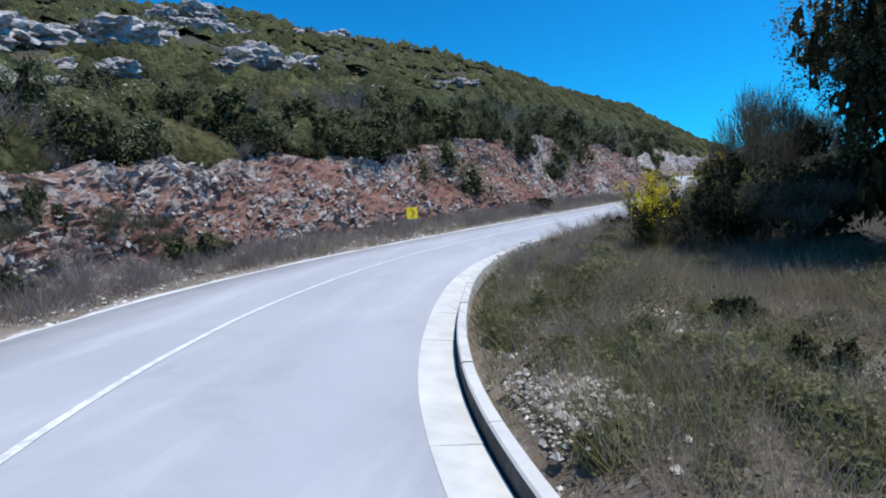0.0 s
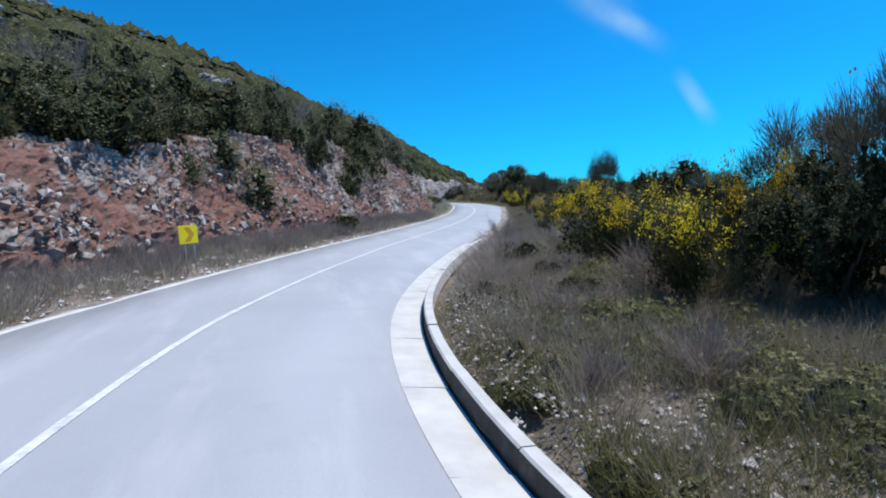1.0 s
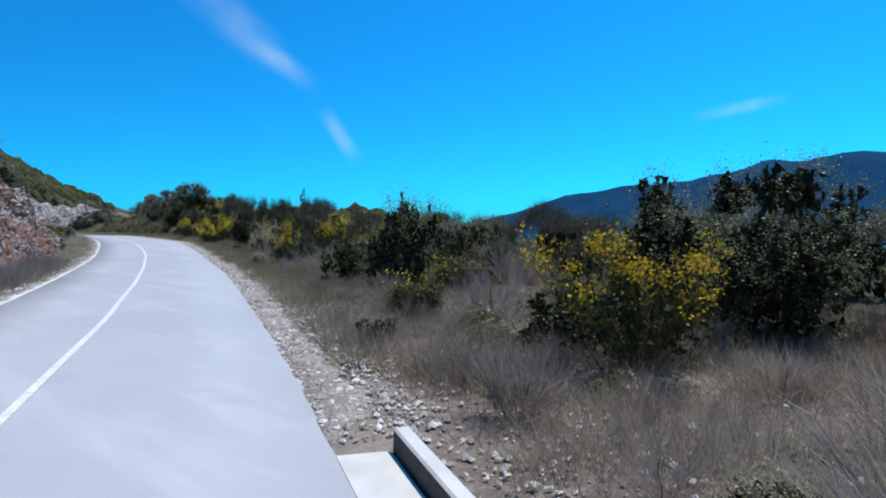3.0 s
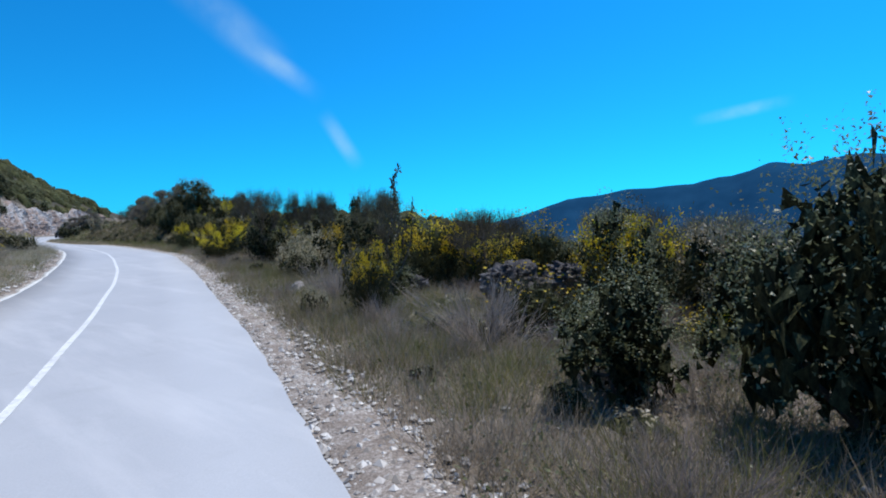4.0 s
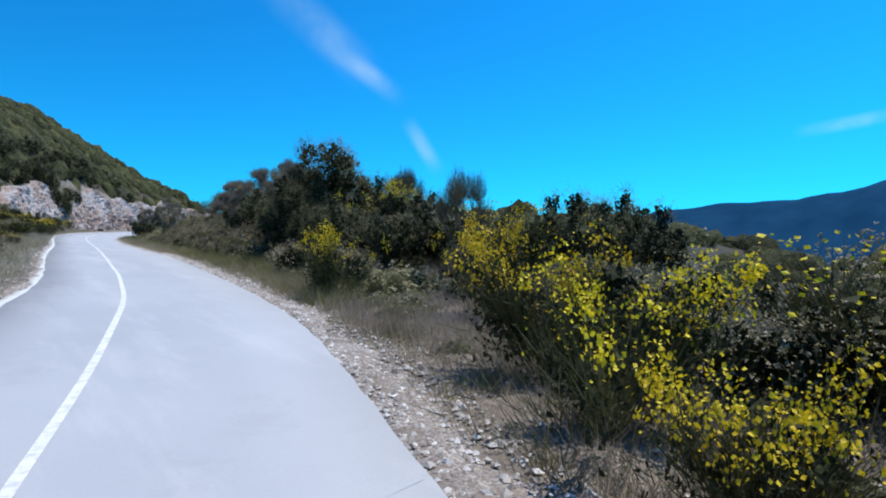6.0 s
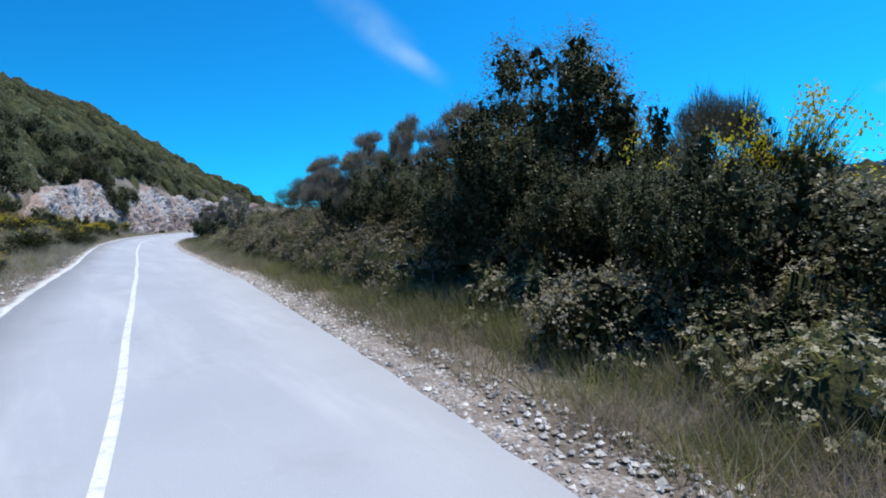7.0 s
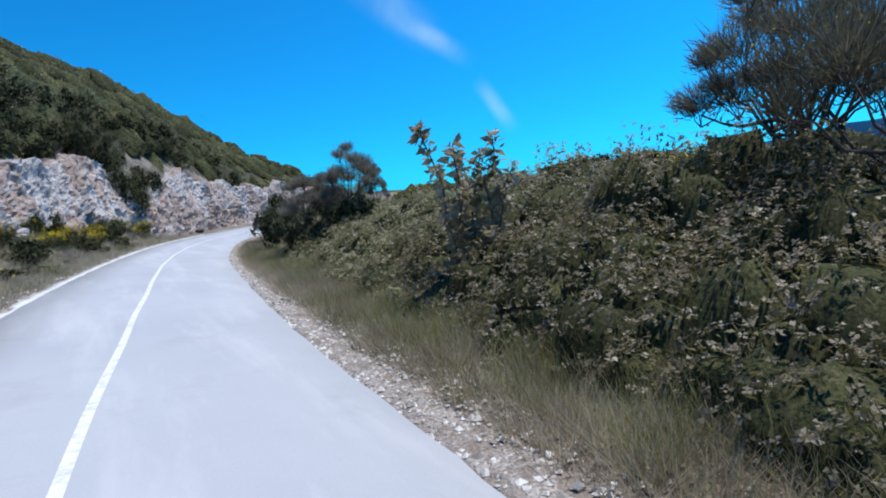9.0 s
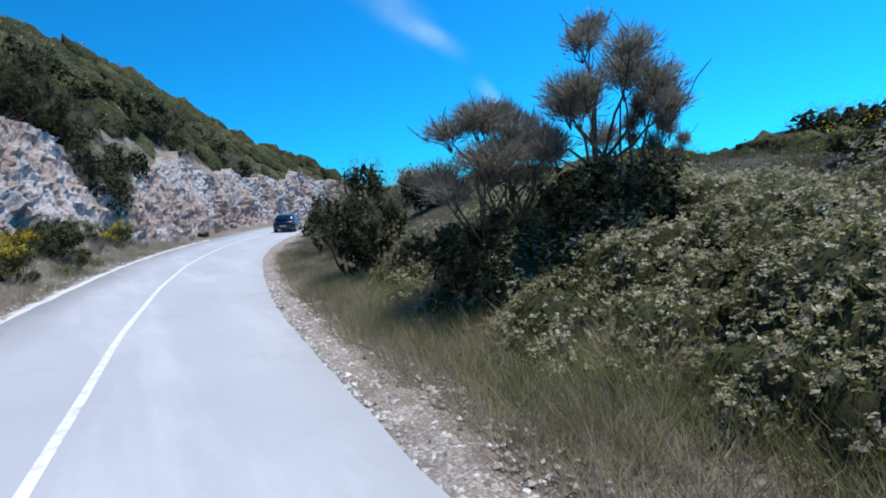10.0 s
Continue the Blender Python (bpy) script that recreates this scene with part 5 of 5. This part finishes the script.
def clumps(name, label, x, y, radius, height, per, leaf, mat, inner, detail, seed):
    """Scrub as one object: many low, lumpy crowns with leaves standing out of them."""
    rng = np.random.RandomState(seed)
    z = ground_z(x, y)
    n = len(x) * per
    k = np.repeat(np.arange(len(x)), per)
    d = unit(rng.normal(size=(n, 3)) + (0, 0, 0.35))
    d[:, 2] = np.abs(d[:, 2])
    size = np.stack([radius, radius, height], 1)
    # crown bodies carry shaded gaps between leaves as painted dark noise
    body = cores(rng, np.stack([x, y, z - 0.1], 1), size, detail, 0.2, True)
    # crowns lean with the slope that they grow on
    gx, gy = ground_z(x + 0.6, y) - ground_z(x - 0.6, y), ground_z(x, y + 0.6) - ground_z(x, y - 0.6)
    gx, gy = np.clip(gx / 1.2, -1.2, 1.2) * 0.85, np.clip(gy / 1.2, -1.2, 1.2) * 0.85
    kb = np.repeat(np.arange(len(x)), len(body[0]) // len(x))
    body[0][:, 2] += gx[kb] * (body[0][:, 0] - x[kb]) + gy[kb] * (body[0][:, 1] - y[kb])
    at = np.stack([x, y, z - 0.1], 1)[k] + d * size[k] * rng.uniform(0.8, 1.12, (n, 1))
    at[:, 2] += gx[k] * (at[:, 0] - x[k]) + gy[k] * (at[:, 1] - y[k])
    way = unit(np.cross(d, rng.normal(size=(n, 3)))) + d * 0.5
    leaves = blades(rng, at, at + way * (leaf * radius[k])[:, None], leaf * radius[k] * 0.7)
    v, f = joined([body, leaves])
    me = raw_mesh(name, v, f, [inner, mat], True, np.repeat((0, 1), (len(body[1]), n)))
    return tagged(new(name, me), label, "scrub", kind="stuff")


rng = np.random.RandomState(77)
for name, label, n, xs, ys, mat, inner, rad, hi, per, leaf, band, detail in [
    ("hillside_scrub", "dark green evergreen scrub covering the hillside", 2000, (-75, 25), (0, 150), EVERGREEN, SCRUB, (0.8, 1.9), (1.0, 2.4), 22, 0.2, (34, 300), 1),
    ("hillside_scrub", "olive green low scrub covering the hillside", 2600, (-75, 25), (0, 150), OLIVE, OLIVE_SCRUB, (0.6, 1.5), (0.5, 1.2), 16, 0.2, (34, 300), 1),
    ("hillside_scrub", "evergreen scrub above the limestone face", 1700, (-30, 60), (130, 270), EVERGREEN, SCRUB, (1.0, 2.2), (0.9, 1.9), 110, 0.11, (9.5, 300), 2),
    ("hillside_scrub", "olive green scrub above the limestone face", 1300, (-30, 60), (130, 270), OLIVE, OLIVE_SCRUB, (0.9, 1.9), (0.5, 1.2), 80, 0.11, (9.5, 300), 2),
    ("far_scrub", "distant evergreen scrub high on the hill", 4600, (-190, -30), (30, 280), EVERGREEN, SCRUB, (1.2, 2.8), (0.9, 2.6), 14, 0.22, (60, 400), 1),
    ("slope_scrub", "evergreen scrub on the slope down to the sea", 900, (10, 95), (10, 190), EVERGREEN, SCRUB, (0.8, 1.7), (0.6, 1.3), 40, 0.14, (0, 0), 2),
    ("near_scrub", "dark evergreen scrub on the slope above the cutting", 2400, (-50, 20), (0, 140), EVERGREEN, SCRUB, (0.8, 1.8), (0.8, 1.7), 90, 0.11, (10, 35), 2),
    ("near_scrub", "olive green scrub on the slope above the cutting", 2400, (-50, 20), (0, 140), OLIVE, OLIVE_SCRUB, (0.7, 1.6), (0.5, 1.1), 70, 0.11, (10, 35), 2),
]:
    x, y = rng.uniform(*xs, n), rng.uniform(*ys, n)
    _, st2, s2 = road_place(x, y)
    ok = (s2 > 18) if name == "slope_scrub" else (s2 < -band[0]) & (s2 > -band[1])
    for a, b, c in KEPT:
        ok &= (x - a)**2 + (y - b)**2 > c * c
    x, y = x[ok], y[ok]
    k = rng.uniform(0.6, 1.25, len(x))
    clumps(name, label, x, y, rng.uniform(*rad, len(x)) * k, rng.uniform(*hi, len(x)) * k, per, leaf, mat, inner, detail, n)


# ---- grass, weeds and gravel ----


def verge(seed, n, st_r, r_r, power=1.0):
    """Random places beside the road, with station and distance from its edge."""
    rng = np.random.RandomState(seed)
    st, r = rng.uniform(*st_r, n), r_r[0] + (r_r[1] - r_r[0]) * rng.uniform(0, 1, n)**power
    s = np.where(r > 0, np.interp(st, ALONG, ROAD[:, 4]) + r, r - np.interp(st, ALONG, ROAD[:, 5]))
    x = np.interp(st, ALONG, LINE[:, 0]) + s * np.interp(st, ALONG, SIDE[:, 0])
    y = np.interp(st, ALONG, LINE[:, 1]) + s * np.interp(st, ALONG, SIDE[:, 1])
    return rng, x, y


def thicket(name, label, seed, n, st_r, r_r, low, high, size, mat):
    """A low mat of herbs: leaves in layers over an uneven top."""
    rng, x, y = verge(seed, n, st_r, r_r)
    lump = np.clip(0.45 + 0.55 * waves(x, y, 2.2, seed) + 0.4 * waves(x, y, 0.8, seed + 1), 0, 1.4)
    keep = lump + rng.uniform(-0.15, 0.15, n) > 0.48
    x, y, lump = x[keep], y[keep], lump[keep]
    n = len(x)
    top = low + (high - low) * lump
    at = np.stack([x, y, ground_z(x, y) + top * rng.uniform(0.3, 1.0, n)], 1)
    v, f = leaf_quads(rng, at, unit(rng.normal(size=(n, 3)) * 0.6 + (0, 0, 0.75)), size, 0.6)
    return tagged(new(name, raw_mesh(name, v, f, mat)), label, "herbs", kind="stuff")


def brambles(name, label, seed, mounds, st_r, r_r, radius, height, sprays, size, mat):
    """Bramble mounds that run into one another; sprays of leaves stand out of bodies painted dark for shade."""
    rng, x, y = verge(seed, mounds, st_r, r_r)
    r = np.abs(road_place(x, y)[2]) - 3
    k = rng.uniform(0.7, 1.3, mounds) * np.clip((r - r_r[0]) / 1.5 + 0.45, 0.45, 1)
    rad, high = rng.uniform(*radius, mounds) * k, rng.uniform(*height, mounds) * k
    c = np.stack([x, y, ground_z(x, y) - 0.1], 1)
    full = np.stack([rad, rad, high], 1)
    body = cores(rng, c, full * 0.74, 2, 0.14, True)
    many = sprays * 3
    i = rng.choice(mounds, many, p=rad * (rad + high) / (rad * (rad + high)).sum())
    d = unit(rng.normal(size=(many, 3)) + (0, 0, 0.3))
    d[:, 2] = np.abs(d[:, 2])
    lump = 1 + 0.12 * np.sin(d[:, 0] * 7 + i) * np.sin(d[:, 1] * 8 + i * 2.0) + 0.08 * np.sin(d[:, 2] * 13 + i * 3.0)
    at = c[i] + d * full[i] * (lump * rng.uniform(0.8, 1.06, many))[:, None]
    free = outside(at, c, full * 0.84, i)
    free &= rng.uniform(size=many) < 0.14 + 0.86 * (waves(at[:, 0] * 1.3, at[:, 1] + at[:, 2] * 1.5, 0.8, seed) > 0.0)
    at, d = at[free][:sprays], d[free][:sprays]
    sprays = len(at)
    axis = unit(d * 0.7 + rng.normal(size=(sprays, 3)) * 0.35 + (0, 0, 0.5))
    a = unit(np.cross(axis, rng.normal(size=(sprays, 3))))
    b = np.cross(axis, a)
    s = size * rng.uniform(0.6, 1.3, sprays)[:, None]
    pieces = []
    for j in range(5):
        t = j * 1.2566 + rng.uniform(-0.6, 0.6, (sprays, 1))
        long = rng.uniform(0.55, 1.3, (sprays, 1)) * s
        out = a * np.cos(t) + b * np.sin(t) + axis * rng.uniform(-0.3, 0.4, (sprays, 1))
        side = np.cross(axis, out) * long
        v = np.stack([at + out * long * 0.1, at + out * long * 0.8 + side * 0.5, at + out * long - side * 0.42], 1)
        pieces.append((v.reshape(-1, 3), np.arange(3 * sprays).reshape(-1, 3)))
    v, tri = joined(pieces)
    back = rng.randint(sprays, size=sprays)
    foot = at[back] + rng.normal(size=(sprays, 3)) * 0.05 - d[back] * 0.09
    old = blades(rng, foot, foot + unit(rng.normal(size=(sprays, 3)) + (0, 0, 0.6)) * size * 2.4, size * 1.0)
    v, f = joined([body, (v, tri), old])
    me = raw_mesh(name, v, f, [INNER_SHADE, mat, GREEN_GRASS], True, np.repeat((0, 1, 2), (len(body[1]), len(tri), sprays)))
    return tagged(new(name, me), label, "bramble", kind="stuff")


brambles("bramble_thicket", "dense mounded bramble thicket with pale dusty leaves", 91, 330, (97, 131), (2.1, 6.4), (0.6, 1.2), (0.65, 1.4), 46000, 0.043, BRAMBLE)
brambles("bramble_thicket", "low brambles with pale leaves spreading over the bank", 97, 260, (129, 147), (2.0, 7.5), (0.5, 1.0), (0.4, 1.0), 42000, 0.038, BRAMBLE)
brambles("bramble_thicket", "brambles with pale leaves on top of the bank", 95, 190, (98, 134), (6.0, 11), (0.7, 1.3), (0.9, 1.65), 12000, 0.06, BRAMBLE)
brambles("bramble_thicket", "low dusty brambles below the evergreen shrubs", 98, 80, (84, 98), (2.0, 5.0), (0.4, 0.8), (0.4, 1.0), 5000, 0.048, BRAMBLE)
brambles("bramble_thicket", "high tangle of pale-leaved brambles between the broom bushes", 94, 95, (62, 76), (4.2, 8.0), (0.6, 1.1), (0.9, 1.9), 15000, 0.038, BRAMBLE)
thicket("scrub_mat", "rough mat of herbs and grass on top of the bank", 96, 26000, (95, 160), (7, 20), 0.05, 0.35, 0.08, WEED)
brambles("green_herbs", "leafy green herbs and brambles crowding the kerb", 99, 90, (3, 18), (0.9, 3.6), (0.22, 0.45), (0.2, 0.42), 7000, 0.030, GREEN_GRASS)
brambles("green_herbs", "low leafy herbs and brambles on the dry verge", 93, 110, (-2, 38), (2.0, 9), (0.3, 0.6), (0.25, 0.5), 8000, 0.036, GREEN_GRASS)
brambles("green_herbs", "low green herbs on the grassy verge below the rocks", 90, 80, (112, 172), (-5.0, -1.3), (0.35, 0.8), (0.25, 0.6), 5000, 0.05, GREEN_GRASS)
brambles("green_herbs", "low dusty brambles and herbs on the verge", 92, 150, (36, 88), (1.8, 8), (0.35, 0.75), (0.3, 0.6), 9000, 0.042, BRAMBLE)


def grass(name, label, seed, tufts, per, st_r, r_r, high, wide, mat, power=1.0, spread=0.1):
    rng, x, y = verge(seed, tufts, st_r, r_r, power)
    patch = waves(x, y, 2.6, seed) + 0.6 * waves(x, y, 7, seed + 2) + rng.uniform(-0.6, 0.6, tufts)
    x, y = x[patch > -0.1], y[patch > -0.1]
    z = ground_z(x, y)
    k = np.repeat(np.arange(len(x)), per)
    n = len(k)
    off = rng.normal(size=(n, 2)) * spread
    h = rng.uniform(*high, len(x))[k] * rng.uniform(0.5, 1.15, n)
    foot = np.stack([x[k] + off[:, 0], y[k] + off[:, 1], z[k] - 0.04], 1)
    tip = foot + np.stack([off[:, 0] * 1.3 + rng.normal(size=n) * 0.3 * h, off[:, 1] * 1.3 + rng.normal(size=n) * 0.3 * h, h + 0.04], 1)
    v, f = blades(rng, foot, tip, wide)
    return tagged(new(name, raw_mesh(name, v, f, mat)), label, "grass", kind="stuff")


grass("dry_grass", "dry straw-coloured grass on the roadside", 31, 9000, 16, (36, 90), (0.85, 9.5), (0.2, 0.6), 0.010, DRY_GRASS, 1.2)
grass("dry_grass", "soft dry grass behind the kerb", 37, 12000, 17, (-2, 37), (1.2, 9), (0.2, 0.55), 0.007, DRY_GRASS, 0.95)
grass("green_grass", "green grass among the dry stalks behind the kerb", 38, 5200, 15, (-2, 21), (0.9, 8), (0.15, 0.42), 0.008, GREEN_GRASS, 1.2)
grass("dry_grass", "greyish brown dry grass and twigs between the shrubs", 25, 4500, 13, (68, 93), (1.4, 9), (0.15, 0.5), 0.009, DRY, 1.0, 0.13)
grass("dry_grass", "soft greyish brown dry grass and twigs on bare ground", 30, 8500, 14, (16, 56), (1.3, 9.5), (0.14, 0.45), 0.008, DRY, 1.0, 0.13)
grass("dry_grass", "dry brown grass at the foot of the cutting", 32, 7500, 13, (0, 150), (-4.2, -0.45), (0.2, 0.7), 0.011, DRY_GRASS)
grass("green_grass", "green and yellowing grass beside the road", 33, 5000, 18, (36, 165), (0.75, 3.4), (0.12, 0.42), 0.011, GREEN_GRASS, 1.1)
grass("dry_grass", "dry straw-coloured grass below the brambles", 34, 6500, 15, (85, 165), (0.6, 4.0), (0.10, 0.42), 0.011, DRY_GRASS)
grass("dry_grass", "tall greyish dry grass along the foot of the cutting", 39, 9000, 12, (0, 62), (-3.4, -0.7), (0.3, 0.85), 0.010, DRY, 1.0, 0.14)
grass("dry_grass", "thick tan grass at the foot of the bank", 29, 7500, 14, (108, 152), (0.7, 3.2), (0.15, 0.5), 0.010, DRY_GRASS, 1.0, 0.12)
grass("green_grass", "fresh green grass at the foot of the bank", 28, 4200, 14, (84, 150), (1.1, 2.8), (0.25, 0.65), 0.011, GREEN_GRASS, 1.0, 0.12)
grass("dry_grass", "tan and greenish grass below the rocks", 27, 5000, 12, (118, 175), (-4.6, -0.5), (0.15, 0.5), 0.014, DRY_GRASS, 1.0, 0.14)
grass("green_grass", "fresh green grass between the shrubs", 26, 3600, 13, (44, 68), (1.4, 5.5), (0.2, 0.55), 0.010, GREEN_GRASS, 1.0, 0.12)
grass("green_grass", "patchy yellowish green grass on top of the bank", 35, 5200, 14, (96, 165), (6.5, 22), (0.2, 0.5), 0.016, GREEN_GRASS)
grass("green_grass", "yellowish green grass on the verge", 36, 4200, 16, (62, 172), (-8, -0.6), (0.15, 0.45), 0.014, GREEN_GRASS)


def weeds(name, label, seed, n, st_r, r_r, size, mat, high):
    rng, x, y = verge(seed, n, st_r, r_r)
    per = 22
    patch = waves(x, y, 4, seed) + rng.uniform(-0.7, 0.7, n)
    x, y = x[patch > 0.1], y[patch > 0.1]
    z = ground_z(x, y)
    k = np.repeat(np.arange(len(x)), per)
    at = np.stack([x[k], y[k], z[k]], 1) + rng.normal(size=(len(k), 3)) * (0.13, 0.13, 0)
    at[:, 2] += rng.uniform(0.02, high, len(k))
    v, f = leaf_quads(rng, at, unit(rng.normal(size=(len(k), 3)) * 0.7 + (0, 0, 0.8)), size, 0.6)
    return tagged(new(name, raw_mesh(name, v, f, mat)), label, "weeds", kind="stuff")


weeds("low_weeds", "low green weeds and creeping leaves on the verge", 41, 2200, (-3, 24), (0.9, 9), 0.045, WEED, 0.28)
weeds("low_weeds", "low leafy weeds at the edge of the road", 42, 1800, (40, 150), (0.9, 6), 0.05, WEED, 0.22)


def gravel(name, label, seed, n, st_r, r_r, size, mat):
    rng, x, y = verge(seed, n, st_r, r_r, 1.3)
    z = ground_z(x, y)
    s = size * np.minimum(rng.lognormal(0, 0.5, n), 2.6)
    shape = unit(np.array([(1, 0, 0), (0, 1, 0), (-1, 0, 0), (0, -1, 0), (0, 0, 1), (0, 0, -1)], float))
    v = (shape[None] * rng.uniform(0.6, 1.2, (n, 6, 1)) + rng.normal(size=(n, 6, 3)) * 0.16) * s[:, None, None]
    a = rng.uniform(0, 6.28, n)
    c, q = np.cos(a)[:, None], np.sin(a)[:, None]
    vx = v[:, :, 0] * c - v[:, :, 1] * q + x[:, None]
    vy = v[:, :, 0] * q + v[:, :, 1] * c + y[:, None]
    vz = v[:, :, 2] * 0.7 + (z + s * 0.15 + 0.02)[:, None]
    tri = np.array([(0, 1, 4), (1, 2, 4), (2, 3, 4), (3, 0, 4), (1, 0, 5), (2, 1, 5), (3, 2, 5), (0, 3, 5)])
    f = (tri[None] + (np.arange(n) * 6)[:, None, None]).reshape(-1, 3)
    return tagged(new(name, raw_mesh(name, np.stack([vx, vy, vz], -1).reshape(-1, 3), f, mat)), label, "gravel", kind="stuff")


def m_gravel(t, p):
    g = t.nodes.new("ShaderNodeNewGeometry")
    c = ramp(t, g.outputs["Random Per Island"], ((0.0, (0.24, 0.21, 0.18)), (0.5, (0.48, 0.44, 0.40)), (1.0, (0.74, 0.71, 0.67))))
    t.links.new(c, p.inputs["Base Color"])
    p.inputs["Roughness"].default_value = 0.95


GRAVEL = material("limestone_chips", m_gravel)
gravel("roadside_gravel", "pale limestone chips along the road edge", 51, 22000, (35, 152), (0.0, 1.15), 0.024, GRAVEL)
gravel("scattered_stones", "patch of pale broken limestone behind the kerb", 55, 900, (4.6, 6.8), (0.95, 2.0), 0.024, GRAVEL)
gravel("scattered_stones", "pale stones and chips on bare ground behind the kerb", 56, 5500, (9, 38), (0.75, 3.6), 0.021, GRAVEL)
gravel("roadside_gravel", "pale stones and chips beside the road", 52, 5500, (-6, 165), (-1.0, -0.02), 0.03, GRAVEL)
gravel("scattered_stones", "pale stones scattered on the dry ground", 53, 5000, (-4, 80), (0.85, 7), 0.024, GRAVEL)
gravel("rubble", "broken stones fallen below the cutting", 54, 3000, (-6, 62), (-3.8, -1.2), 0.06, GRAVEL)


def scree(name, label, seed, face, n, size, mat):
    """Loose and broken stones lying over a rock face, thick in some places and missing in others."""
    rng = np.random.RandomState(seed)
    v = np.zeros(len(face.data.vertices) * 3)
    face.data.vertices.foreach_get("co", v)
    v = v.reshape(-1, 3)
    at = v[rng.randint(len(v), size=n * 2)] + rng.normal(size=(n * 2, 3)) * 0.06
    keep = waves(at[:, 0] + at[:, 2], at[:, 1] + at[:, 2] * 1.7, 3.2, seed) + rng.uniform(-0.6, 0.6, n * 2) > 0.0
    at = at[keep]
    n = len(at)
    s = size * np.minimum(rng.lognormal(0, 0.55, n), 3)
    shape = unit(np.array([(1, 0, 0), (0, 1, 0), (-1, 0, 0), (0, -1, 0), (0, 0, 1), (0, 0, -1)], float))
    turn = rng.normal(size=(n, 3, 3))
    turn = np.linalg.qr(turn)[0]
    body = (shape[None] * rng.uniform(0.5, 1.3, (n, 6, 1))) * (1.2, 0.9, 0.6)
    body = np.einsum("nij,nkj->nki", turn, body) * s[:, None, None] + at[:, None]
    tri = np.array([(0, 1, 4), (1, 2, 4), (2, 3, 4), (3, 0, 4), (1, 0, 5), (2, 1, 5), (3, 2, 5), (0, 3, 5)])
    f = (tri[None] + (np.arange(n) * 6)[:, None, None]).reshape(-1, 3)
    return tagged(new(name, raw_mesh(name, body.reshape(-1, 3), f, mat)), label, "rubble", kind="stuff")


def m_scree(t, p):
    g = t.nodes.new("ShaderNodeNewGeometry")
    c = ramp(t, g.outputs["Random Per Island"], ((0.0, (0.16, 0.11, 0.085)), (0.4, (0.32, 0.24, 0.20)), (0.75, (0.46, 0.41, 0.37)), (1.0, (0.62, 0.59, 0.55))))
    stain = mapped(t, noise_node(t, 6, 5, 0.6), 0.35, 0.65, 0.0, 0.5)
    t.links.new(mixed(t, stain, c, (0.13, 0.10, 0.08)), p.inputs["Base Color"])
    p.inputs["Roughness"].default_value = 0.95


SCREE = material("broken_stone", m_scree)
scree("rubble", "broken pale and reddish stones over the cutting", 61, red_face, 17000, 0.07, SCREE)
